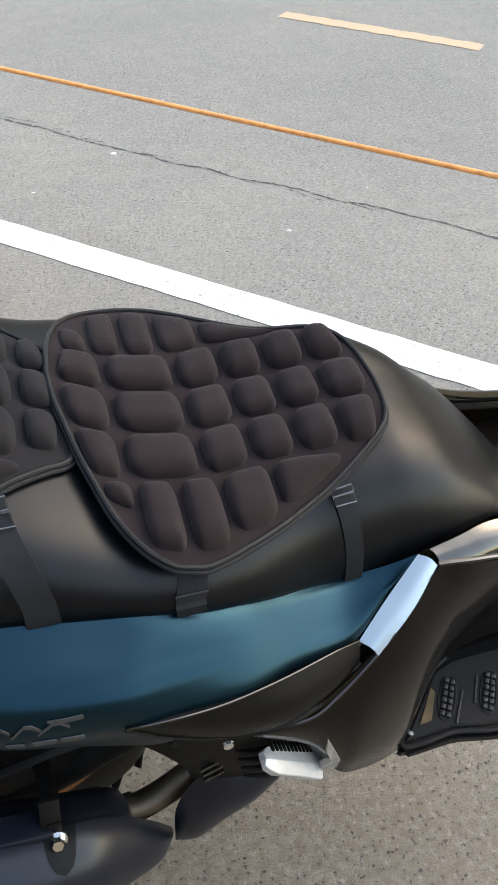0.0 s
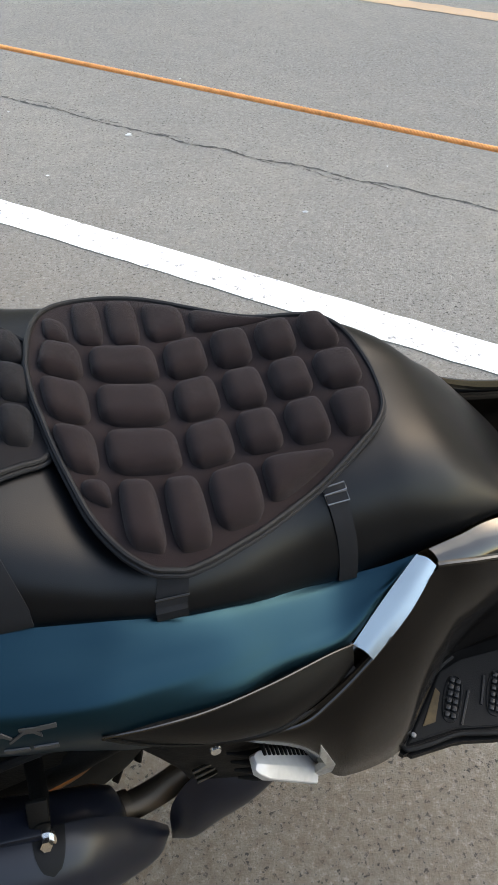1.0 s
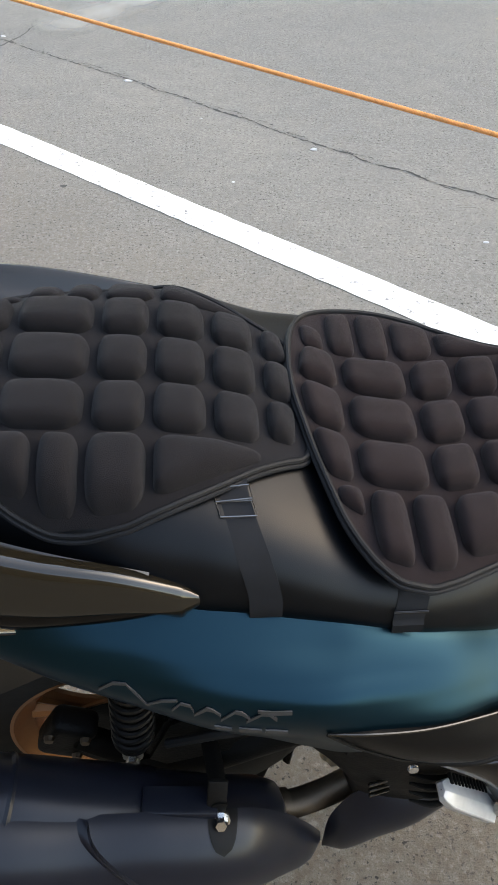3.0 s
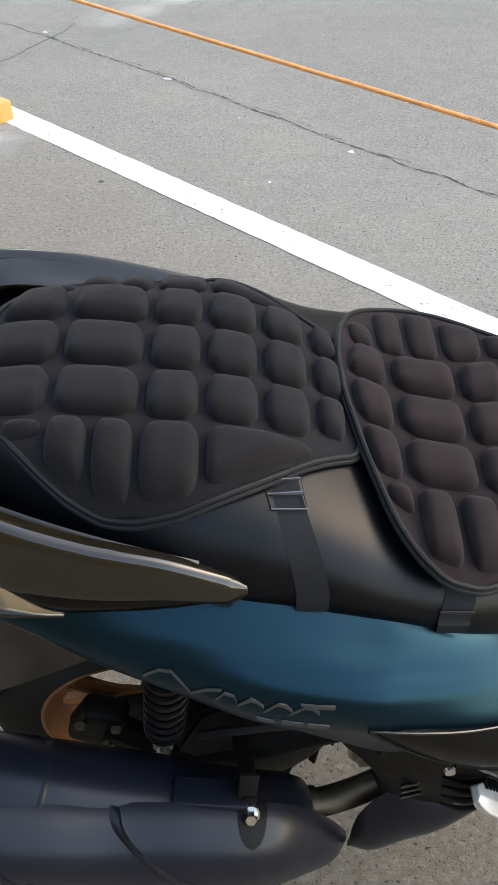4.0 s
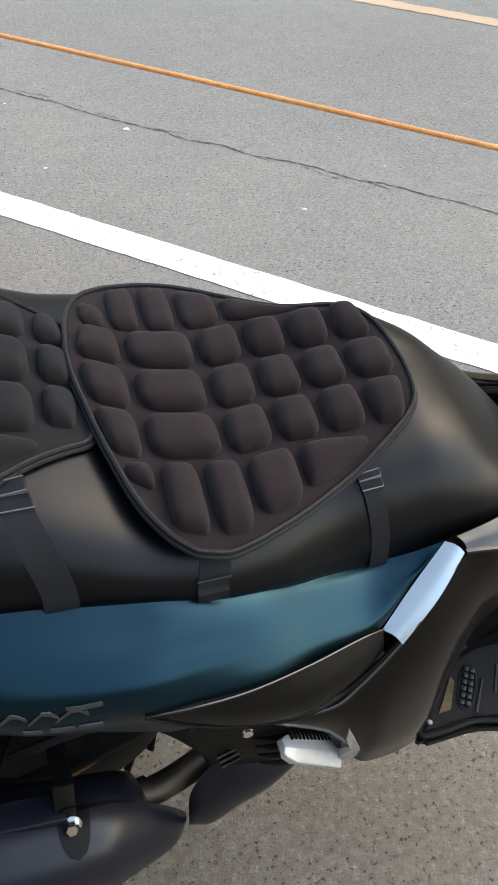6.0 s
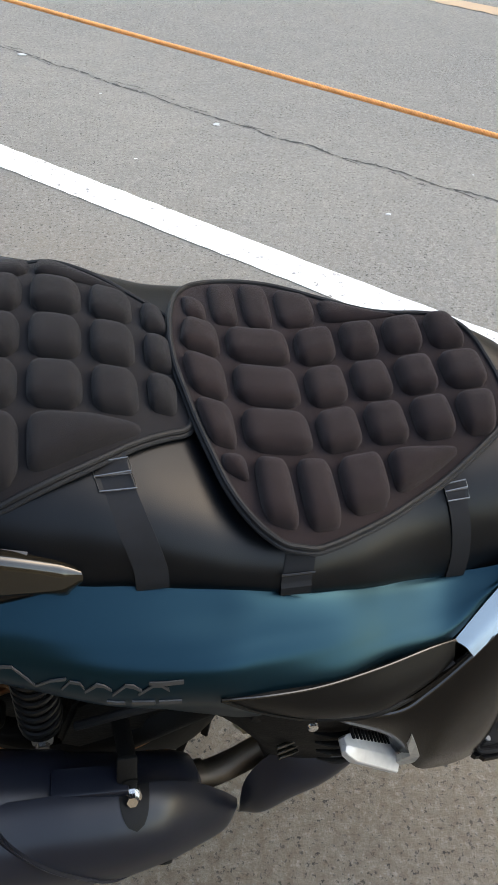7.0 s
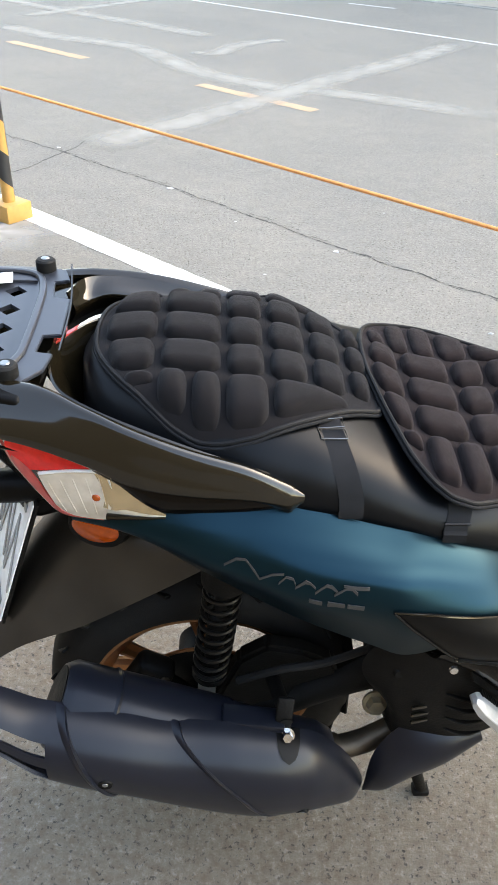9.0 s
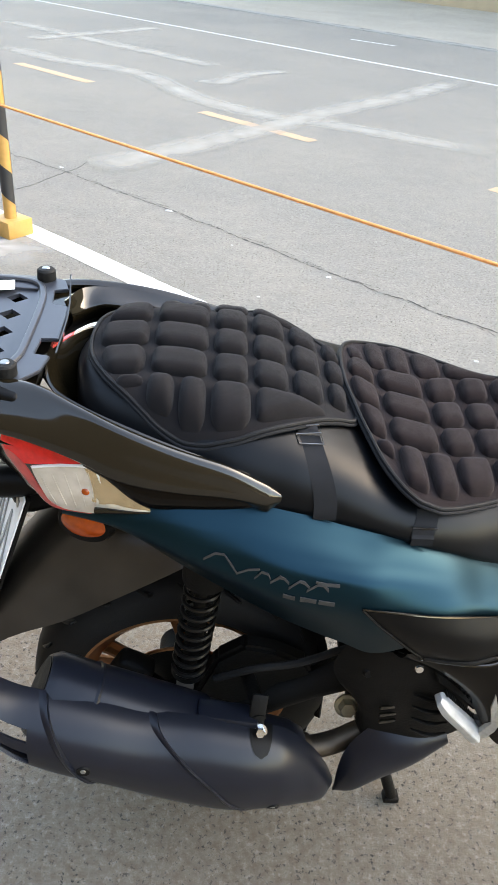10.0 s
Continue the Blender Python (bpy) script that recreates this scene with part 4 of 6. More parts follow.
UNDER = [
    [(-0.03, -0.178, 0.8), (-0.03, -0.186, 0.79), (-0.03, -0.184, 0.782)],
    [(-0.1, -0.17, 0.818), (-0.1, -0.178, 0.8), (-0.1, -0.172, 0.77)],
    [(-0.17, -0.158, 0.835), (-0.18, -0.14, 0.8), (-0.17, -0.13, 0.745)],
    [(-0.27, -0.12, 0.84), (-0.26, -0.09, 0.8), (-0.23, -0.08, 0.76)],
    [(-0.35, 0.0, 0.85), (-0.33, 0.0, 0.81), (-0.29, 0.0, 0.77)],
]
bm = skin(UNDER, 30, 8, 0.003)
other = flip(bm)
part("tail_skirt", bm, M_GLOSS, bike, "glossy black skirt behind the rear lamp")
part("tail_skirt", other, M_GLOSS, bike, "glossy black skirt behind the rear lamp")

# rear lamp: red above, clear below, with its amber bulb
lamp = new("tail_lamp")
lamp.parent = bike
tagged(lamp, "red and clear wedge tail lamp with amber bulb")
RED = [
    [(-0.118, -0.173, 0.831), (-0.119, -0.174, 0.829), (-0.12, -0.1745, 0.8275)],
    [(-0.15, -0.165, 0.838), (-0.152, -0.168, 0.831), (-0.153, -0.1685, 0.823)],
    [(-0.186, -0.155, 0.844), (-0.184, -0.159, 0.832), (-0.176, -0.161, 0.816)],
    [(-0.21, -0.145, 0.85), (-0.21, -0.149, 0.836), (-0.2, -0.152, 0.812)],
]
CLEAR = [
    [(-0.103, -0.176, 0.826), (-0.097, -0.179, 0.808), (-0.093, -0.18, 0.79), (-0.1, -0.178, 0.762)],
    [(-0.12, -0.174, 0.8265), (-0.115, -0.1775, 0.806), (-0.112, -0.178, 0.785), (-0.116, -0.174, 0.759)],
    [(-0.15, -0.168, 0.822), (-0.145, -0.1715, 0.8), (-0.14, -0.172, 0.778), (-0.14, -0.168, 0.758)],
    [(-0.178, -0.161, 0.813), (-0.17, -0.166, 0.795), (-0.163, -0.167, 0.778), (-0.158, -0.163, 0.761)],
]
TAILBAR = [
    [(-0.102, -0.18, 0.79), (-0.102, -0.181, 0.781), (-0.104, -0.178, 0.763)],
    [(-0.08, -0.186, 0.787), (-0.08, -0.187, 0.78), (-0.08, -0.183, 0.768)],
    [(-0.058, -0.189, 0.7825), (-0.058, -0.19, 0.779), (-0.058, -0.188, 0.773)],
    [(-0.04, -0.19, 0.779), (-0.04, -0.1902, 0.778), (-0.04, -0.19, 0.777)],
]
RIM_RED = [
    [(-0.222, -0.142, 0.856), (-0.215, -0.146, 0.845), (-0.205, -0.15, 0.832)],
    [(-0.205, -0.148, 0.812), (-0.196, -0.155, 0.81), (-0.184, -0.16, 0.812)],
    [(-0.18, -0.153, 0.775), (-0.174, -0.161, 0.776), (-0.166, -0.166, 0.78)],
    [(-0.158, -0.157, 0.752), (-0.154, -0.163, 0.755), (-0.15, -0.166, 0.76)],
    [(-0.11, -0.168, 0.752), (-0.11, -0.172, 0.755), (-0.11, -0.174, 0.759)],
]
part("red_lens", skin(RED, 16, 8, 0.003), M_RED, lamp, "red upper lens")
clear = part("clear_lens", skin(CLEAR, 24, 12, 0.003), M_CLEAR, lamp, "clear lens over bright reflector")
part("frame_line", tube([(-0.175, -0.164, 0.8145), (-0.14, -0.172, 0.8245), (-0.104, -0.179, 0.827), (-0.095, -0.1815, 0.805), (-0.092, -0.182, 0.788)], 0.0018, 6, 24), M_PLATE, clear, "white frame line")
for k in range(5):
    u = k / 4
    part("lens_rib", tube([(-0.166 + 0.056 * u, -0.1675 - 0.01 * u, 0.806 + 0.014 * u), (-0.158 + 0.052 * u, -0.1695 - 0.01 * u, 0.785 + 0.012 * u), (-0.15 + 0.046 * u, -0.169 - 0.009 * u, 0.766 + 0.003 * u)], 0.0005, 6, 8), M_CLEAR, clear)
TRIANGLE = [
    [(-0.12, -0.1735, 0.829), (-0.116, -0.1745, 0.808), (-0.114, -0.1755, 0.78)],
    [(-0.104, -0.1785, 0.827), (-0.1, -0.1815, 0.808), (-0.096, -0.183, 0.78)],
    [(-0.085, -0.1865, 0.815), (-0.083, -0.1875, 0.802), (-0.082, -0.188, 0.785)],
    [(-0.062, -0.1905, 0.796), (-0.062, -0.191, 0.79), (-0.062, -0.1905, 0.782)],
    [(-0.04, -0.19, 0.781), (-0.04, -0.19, 0.78), (-0.04, -0.19, 0.779)],
]
part("gold_side", skin(TRIANGLE, 16, 8, 0.002), M_GOLD, lamp, "golden tinted side of the lamp")
part("clear_tail", skin(TAILBAR, 16, 8, 0.002), M_PALE, lamp, "pale pointed end of the lens")
part("tail_rib", tube([(-0.104, -0.182, 0.77), (-0.07, -0.187, 0.774), (-0.04, -0.1905, 0.7765)], [0.004, 0.003, 0.001], 8, 14), M_GLOSS, lamp, "glossy black lower edge")
part("red_edge", skin(RIM_RED, 20, 8, 0.002), M_REDEDGE, lamp, "pinkish red wrap-round edge")
bm = bmesh.new()
bmesh.ops.create_uvsphere(bm, u_segments=12, v_segments=8, radius=0.0055, matrix=Matrix.Translation((-0.114, -0.1755, 0.793)))
part("bulb", bm, M_AMBER, lamp, "small amber bulb")

# reflector under the tail
refl = new("side_reflector")
refl.parent = bike
part("cup", spun([(0.0, 0.0), (0.03, 0.004), (0.034, 0.012), (0.03, 0.03), (0, 0.03)], 28, pose(-0.13, -0.135, 0.70, 0, 0, -15) @ Matrix.Diagonal((1.15, 1, 0.85, 1))), M_MATTE, refl)
part("amber_disc", spun([(0.0, -0.004), (0.02, -0.002), (0.026, 0.003)], 28, pose(-0.13, -0.136, 0.705, 0, 0, -15) @ Matrix.Diagonal((1.15, 1, 0.8, 1))), M_AMBER, refl, "oval amber reflector")

# rear mudguard, number plate and its lamp
MUD = [
    [(0.06, -0.105, 0.655), (0.05, -0.07, 0.672), (0.045, 0.0, 0.68), (0.05, 0.07, 0.672), (0.06, 0.105, 0.655)],
    [(-0.02, -0.122, 0.612), (-0.04, -0.08, 0.66), (-0.05, 0.0, 0.68), (-0.04, 0.08, 0.66), (-0.02, 0.122, 0.612)],
    [(-0.1, -0.125, 0.56), (-0.13, -0.085, 0.64), (-0.135, 0.0, 0.675), (-0.13, 0.085, 0.64), (-0.1, 0.125, 0.56)],
    [(-0.17, -0.12, 0.51), (-0.2, -0.085, 0.585), (-0.21, 0.0, 0.615), (-0.2, 0.085, 0.585), (-0.17, 0.12, 0.51)],
    [(-0.26, -0.115, 0.46), (-0.285, -0.075, 0.49), (-0.29, 0.0, 0.5), (-0.285, 0.075, 0.49), (-0.26, 0.115, 0.46)],
    [(-0.36, -0.1, 0.36), (-0.37, -0.06, 0.39), (-0.375, 0.0, 0.4), (-0.37, 0.06, 0.39), (-0.36, 0.1, 0.36)],
]
part("mudguard", skin(MUD, 24, 20, 0.005), M_MUD, bike, "dusty brown-black rear mudguard")
part("tail_bracket", box(0.1, 0.12, 0.09, pose(-0.2, 0, 0.7, 0, -20, 0), 0.02, 3), M_MATTE, bike, "black plastic tail bracket")
part("plate_lamp", tube([(-0.19, -0.06, 0.716), (-0.22, -0.06, 0.712), (-0.27, -0.06, 0.709), (-0.285, -0.06, 0.708)], [0.016, 0.022, 0.021, 0.01], 16, 12), M_MATTE, bike, "black rounded lamp pod")
plate = thing("number_plate", "white number plate with grey marks on the black mudguard", "number plate")
TOPE, LOWE = Vector((-0.207, -0.09, 0.7)), Vector((-0.278, -0.09, 0.5))
rise = (TOPE - LOWE).normalized()
wide = Vector((-math.sin(radians(20)), math.cos(radians(20)), 0))
out = rise.cross(wide).normalized()
mid = (TOPE + LOWE) / 2 + wide * 0.09
plate.matrix_world = Matrix.Translation(mid) @ Matrix((rise, wide, out)).transposed().to_4x4()
part("sheet", box(0.215, 0.18, 0.003, None, 0.001), M_PLATE, plate)
part("backing", box(0.22, 0.184, 0.004, pose(0, 0, -0.005), 0.001), M_IRON, plate)
for i in range(7):
    part("mark", box(0.11, 0.006, 0.002, pose(0.005, -0.072 + 0.024 * i, 0.003, 0, 0, (20, -6, 16, 24, -10, 18, 22)[i]), 0.0005), M_BAR, plate)
part("mark", box(0.01, 0.15, 0.002, pose(-0.085, 0, 0.003), 0.0005), M_BAR, plate)
part("mark", box(0.01, 0.15, 0.002, pose(0.088, 0, 0.003), 0.0005), M_BAR, plate)

# luggage carrier plate
rack = new("luggage_carrier")
rack.parent = bike
tagged(rack, "black pressed-steel carrier plate with cut-outs")
TILT = Matrix.Translation((0, 0, 0.908)) @ Matrix.Rotation(math.atan(0.09), 4, "X")


def lattice(x0, y0, nx, ny, sx, sy):
    """A plate of diamond holes in rows."""
    bm = bmesh.new()
    for i in range(nx):
        for j in range(ny):
            c = Vector((x0 - sx * i, y0 + sy * j + 0.004 * i, 0))
            hx, hy = Vector((sx / 2, 0, 0)), Vector((0, sy / 2, 0))
            corner = [c + hx - hy, c + hx + hy, c - hx + hy, c - hx - hy]
            mid = [c + hx, c + hy, c - hx, c - hy]
            hole = [c + hx * 0.55, c + hy * 0.6, c - hx * 0.55, c - hy * 0.6]
            for k in range(4):
                bm.faces.new([bm.verts.new(p) for p in (mid[k - 1], corner[k], mid[k], hole[k], hole[k - 1])])
    bmesh.ops.remove_doubles(bm, verts=bm.verts, dist=0.0045)
    bmesh.ops.recalc_face_normals(bm, faces=bm.faces)
    bmesh.ops.solidify(bm, geom=list(bm.faces), thickness=0.006)
    bm.transform(TILT)
    return bm


FRONT_EDGE = [(-0.172, -0.1), (-0.167, -0.07), (-0.186, -0.067), (-0.184, -0.035), (-0.164, -0.033), (-0.165, 0.045), (-0.187, 0.05), (-0.191, 0.085), (-0.173, 0.09), (-0.182, 0.116), (-0.212, 0.124), (-0.212, -0.134), (-0.2, -0.134)]
part("front_plate", prism(FRONT_EDGE, 0.005, TILT, 0.001), M_RACK, rack, angle=25)
part("lattice", lattice(-0.236, -0.058, 5, 4, 0.05, 0.042), M_RACK, rack, "pressed lattice with diamond holes", angle=25)
part("side_rail", box(0.27, 0.036, 0.006, TILT @ pose(-0.345, 0.107, 0.001), 0.0015), M_RACK, rack, angle=25)
part("side_rail", box(0.27, 0.05, 0.006, TILT @ pose(-0.345, -0.107, 0.001), 0.0015), M_RACK, rack, angle=25)
part("raised_rim", tube([TILT @ Vector((x, y, 0.006)) for x, y in ((-0.46, 0.108), (-0.3, 0.11), (-0.24, 0.109), (-0.215, 0.1), (-0.205, 0.08), (-0.2, 0.043), (-0.2, -0.05), (-0.203, -0.08), (-0.215, -0.094), (-0.26, -0.1), (-0.46, -0.1))], 0.0045, 8, 70, flat=0.8), M_RACK, rack)
for y in (-0.112, 0.116):
    p = TILT @ Vector((-0.207, y, 0.003))
    knob = part("knob", spun([(0.0, 0.017), (0.01, 0.0165), (0.0125, 0.014), (0.0125, 0.002), (0.011, 0.0)], 20, pose(*p, 90)), M_RUBBER, rack, "black rubber buffer")
    part("screw", spun([(0.0, 0.001), (0.0045, 0.001), (0.0055, 0.0)], 12, pose(p.x, p.y, p.z + 0.0172, 90)), M_WIRE, knob, "steel screw")
part("sticker", box(0.05, 0.026, 0.001, TILT @ pose(-0.268, 0.085, 0.007, 0, 0, 12), 0.0004), M_PLATE, rack, "worn white sticker")
part("mount_box", box(0.07, 0.03, 0.03, pose(-0.218, -0.13, 0.886, 0, 4, -14), 0.006, 3), M_MATTE, rack, "black mounting block")
part("lip", skin([[(-0.176, 0.118, 0.912), (-0.176, 0.118, 0.93)], [(-0.166, 0.03, 0.905), (-0.164, 0.03, 0.917)], [(-0.164, -0.065, 0.896), (-0.162, -0.065, 0.908)]], 12, 3, 0.002), M_GLOSS, rack, "thin glossy edge plate")

# rear wheel
HUB = Vector((0.0, 0.0, 0.27))
wheel = new("rear_wheel")
wheel.parent = bike
wheel.location = HUB
tagged(wheel, "rear wheel with bronze cast spokes and black tyre")
prof = [(0.172, -0.05), (0.19, -0.06), (0.222, -0.063), (0.24, -0.052), (0.249, -0.03), (0.252, 0.0), (0.249, 0.03), (0.24, 0.052), (0.222, 0.063), (0.19, 0.06), (0.172, 0.05)]
tyre = part("tyre", spun(prof, 72, None, False), M_RUBBER, wheel, "black rubber tyre with side grooves", angle=60)
for i in range(22):
    a = 2 * math.pi * i / 22
    for s in (-1, 1):
        groove = box(0.042, 0.012, 0.005, Matrix.Rotation(a, 4, "Y") @ pose(0, s * 0.047, 0.2398, s * 32, 0, s * 40), 0.0015)
        part("tread_groove", groove, M_IRON, tyre)
part("rim", spun([(0.179, -0.054), (0.179, -0.046), (0.168, -0.04), (0.158, -0.02), (0.156, 0.0), (0.158, 0.02), (0.168, 0.04), (0.179, 0.046), (0.179, 0.054), (0.174, 0.054), (0.169, 0.045), (0.15, 0.03), (0.148, 0.0), (0.15, -0.03), (0.169, -0.045), (0.174, -0.054), (0.179, -0.054)], 72, None, False), M_COPPER, wheel, "bronze painted rim")
for i in range(5):
    for s in (-0.16, 0.16):
        a = 2 * math.pi * i / 5 + 0.25 + s
        spoke = tube([(0.03 * math.cos(a - s * 1.4), -0.012, 0.03 * math.sin(a - s * 1.4)), (0.09 * math.cos(a - s * 0.5), -0.02, 0.09 * math.sin(a - s * 0.5)), (0.152 * math.cos(a), -0.024, 0.152 * math.sin(a))], [0.014, 0.011, 0.013], 8, 10)
        part("spoke", spoke, M_COPPER, wheel, "bronze cast spoke")
part("hub", spun([(0.0, -0.07), (0.035, -0.065), (0.045, -0.03), (0.045, 0.05), (0.0, 0.06)], 28), M_IRON, wheel)
part("brake_disc", spun([(0.03, -0.05), (0.108, -0.05), (0.108, -0.054), (0.03, -0.054), (0.03, -0.05)], 48, None, False), M_IRON, wheel, "dark brake disc")

part("disc_rim", spun([(0.1075, -0.0548), (0.1105, -0.054), (0.1105, -0.05), (0.1075, -0.0495)], 48, None, False), M_COPPER, wheel, "bronze edge of the brake disc")

caliper = part("brake_caliper", box(0.062, 0.04, 0.08, pose(-0.086, -0.078, 0.076, 0, 28, 0), 0.012, 3), M_IRON, wheel, "grimy black brake caliper")
for x, z in ((-0.076, 0.05), (-0.102, 0.106), (-0.058, 0.095)):
    part("bolt", spun([(0.0, -0.007), (0.006, -0.006), (0.0075, 0.0)], 8, pose(x, -0.099, z)), M_PIPE, caliper, "small steel bolt")
part("caliper_arm", tube([(0.0, -0.085, 0.0), (-0.03, -0.09, 0.05), (-0.07, -0.088, 0.085)], [0.026, 0.02, 0.018], 10, 10, flat=0.6), M_IRON, wheel, "black caliper arm")
part("axle_nut", spun([(0.0, -0.125), (0.012, -0.125), (0.013, -0.11), (0.017, -0.11), (0.018, -0.095)], 6), M_ALLOY, wheel, "steel axle nut")

# shock absorber
shock = new("shock_absorber")
shock.parent = bike
tagged(shock, "black coil-over shock absorber")
A, B = Vector((0.006, -0.115, 0.375)), Vector((0.03, -0.118, 0.64))
axis = (B - A).normalized()
e1 = axis.cross(Vector((0, 1, 0))).normalized()
e2 = axis.cross(e1)
coil = []
for i in range(260):
    u = i / 259
    ph = 2 * math.pi * 10.5 * u
    coil.append(A + (B - A) * (0.16 + 0.8 * u) + 0.0235 * (math.cos(ph) * e1 + math.sin(ph) * e2))
part("spring", tube(coil, 0.0036, 7), M_SPRING, shock, "glossy black coil spring")
part("damper", tube([A + (B - A) * u for u in (0.06, 0.3, 0.31, 0.6, 0.61, 1.0)], [0.012, 0.012, 0.014, 0.014, 0.009, 0.009], 14), M_IRON, shock)
part("top_cup", tube([A + (B - A) * 0.86, A + (B - A) * 0.9, A + (B - A) * 1.02], [0.031, 0.032, 0.03], 20), M_IRON, shock, "black upper spring cup")
part("collar", tube([A + (B - A) * 0.12, A + (B - A) * 0.155], 0.026, 20), M_IRON, shock)
part("clevis", box(0.026, 0.03, 0.036, pose(A.x, A.y, A.z + 0.008, 0, 5, 0), 0.004), M_ALLOY, shock, "cast alloy lower mount")
part("bolt", spun([(0.0, -0.006), (0.008, -0.006), (0.009, 0.0)], 6, pose(A.x, A.y - 0.016, A.z)), M_STEEL, shock, "steel mounting bolt")

# silencer: can, outer heat shield with its seams, slots and bolts
AX = Vector((-0.905, -0.03, 0.425)).normalized()
C0 = Vector((0.2, -0.195, 0.285))


def can_ring(s, ry, rz, dy=0.0, dz=0.0):
    c = C0 + AX * s + Vector((0, dy, dz))
    up = Vector((0, 1, 0)).cross(AX).normalized()
    if up.z < 0:
        up = -up
    return c, up


def can_mesh(stations, n=40):
    grid = []
    for s, ry, rz, dy, dz in stations:
        c, up = can_ring(s, ry, rz, dy, dz)
        grid.append([c + Vector((0, -1, 0)) * ry * math.cos(a) + up * rz * math.sin(a) for a in (2 * math.pi * i / n for i in range(n))])
    bm = sheet(grid, wrap=True)
    bmesh.ops.holes_fill(bm, edges=bm.edges)
    return bm


silencer = new("silencer")
silencer.parent = bike
tagged(silencer, "satin black silencer with moulded heat shield")
part("can", can_mesh([(0.02, 0.03, 0.03, 0.01, 0), (0.035, 0.048, 0.05, 0.008, 0), (0.06, 0.055, 0.057, 0.005, 0), (0.12, 0.056, 0.06, 0, 0), (0.2, 0.056, 0.06, 0, 0), (0.2, 0.059, 0.063, 0, 0), (0.33, 0.059, 0.063, 0, 0), (0.42, 0.058, 0.062, 0, 0), (0.432, 0.05, 0.054, 0, 0)]), M_MUFFLER, silencer, "satin black can")
part("end_ring", can_mesh([(0.36, 0.0585, 0.0625, 0, 0), (0.364, 0.0605, 0.0645, 0, 0), (0.368, 0.0585, 0.0625, 0, 0)]), M_MUFFLER, silencer)


SH_ZC = [(-0.3, 0.53), (-0.24, 0.497), (-0.2, 0.464), (-0.16, 0.447), (-0.1, 0.422), (-0.025, 0.383), (0.06, 0.352), (0.144, 0.327), (0.195, 0.292), (0.225, 0.263), (0.241, 0.249)]
SH_HZ = [(-0.3, 0.035), (-0.24, 0.045), (-0.2, 0.055), (-0.16, 0.06), (-0.1, 0.065), (-0.025, 0.073), (0.06, 0.082), (0.144, 0.076), (0.195, 0.058), (0.225, 0.036), (0.241, 0.008)]
SH_YI = [(-0.3, -0.225), (-0.16, -0.224), (-0.025, -0.21), (0.1, -0.2), (0.2, -0.19), (0.241, -0.19)]
SH_D = [(-0.3, 0.06), (-0.16, 0.073), (-0.025, 0.078), (0.067, 0.08), (0.143, 0.072), (0.195, 0.052), (0.225, 0.032), (0.241, 0.008)]


def on_shield(x, f, lift=0.0):
    """A point of the shield at x, a share f of the way from its top edge to its bottom, and the way out of it."""
    a = radians(84 - 168 * f)
    cy, cz = math.copysign(abs(math.cos(a)) ** 0.85, math.cos(a)), math.copysign(abs(math.sin(a)) ** 0.85, math.sin(a))
    d, h = at(SH_D, x) + lift, at(SH_HZ, x) + lift
    out = Vector((0, -math.cos(a) * h, math.sin(a) * d)).normalized()
    return Vector((x, at(SH_YI, x) - d * cy, at(SH_ZC, x) + h * cz)), out


def shield_mesh(x0, x1, f0, f1, nx=40, nf=26, thick=0.004, lift=0.0):
    grid = [[on_shield(x0 + (x1 - x0) * i / (nx - 1), f0 + (f1 - f0) * j / (nf - 1), lift)[0] for j in range(nf)] for i in range(nx)]
    bm = sheet(grid)
    bmesh.ops.solidify(bm, geom=list(bm.faces), thickness=thick)
    return bm


shield = part("heat_shield", shield_mesh(0.241, -0.185, 0.0, 1.0, 80, 34), M_MUFFLER, silencer, "satin black moulded heat shield")
for f0, f1 in ((0.0, 0.27), (0.38, 0.47), (0.58, 0.82)):
    part("shield_tail", shield_mesh(-0.185, -0.3, f0, f1, 14, 10), M_MUFFLER, shield)
part("shield_tail", shield_mesh(-0.268, -0.3, 0.0, 0.8, 5, 20), M_MUFFLER, shield)


def crease(points, rise):
    """A pressed step across the shield, along (x, share down) points: a low ridge with a soft front and a sharp back."""
    line = curve([(x, f, 0) for x, f in points], 30)
    grid = []
    for i, p in enumerate(line):
        q = line[min(i + 1, len(line) - 1)] - line[max(i - 1, 0)]
        k = math.sin(math.pi * min(1, (i + 1) / 31) ** 0.6)
        row = []
        for off, h in ((-0.012, -0.0006), (-0.007, 0.4), (-0.003, 0.85), (0.0, 1.0), (0.0016, 0.5), (0.002, -0.3)):
            hh = h * rise * k if h > 0 else -0.0006
            row.append(on_shield(p.x + off, p.y + off * 1.2, hh)[0])
        grid.append(row)
    return sheet(grid)


part("crease", crease([(-0.03, 0.02), (-0.02, 0.14), (0.02, 0.33), (0.07, 0.52), (0.115, 0.74)], 0.006), M_MUFFLER, shield)
part("crease", crease([(-0.168, 0.02), (-0.158, 0.2), (-0.135, 0.45), (-0.108, 0.7), (-0.1, 0.97)], 0.006), M_MUFFLER, shield)


def shield_bolt(p, out):
    turn = Vector((0, -1, 0)).rotation_difference(out).to_matrix().to_4x4()
    m = Matrix.Translation(p) @ turn
    part("bolt_recess", spun([(0.0, -0.0005), (0.007, -0.001), (0.0085, -0.0015), (0.01, 0.002)], 20, m), M_IRON, shield)
    part("bolt", spun([(0.0, -0.002), (0.0035, -0.0015), (0.004, 0.0)], 12, m), M_ALLOY, shield, "small steel bolt")


shield_bolt(*on_shield(0.141, 0.64))
shield_bolt(*on_shield(-0.117, 0.5))
notch = []
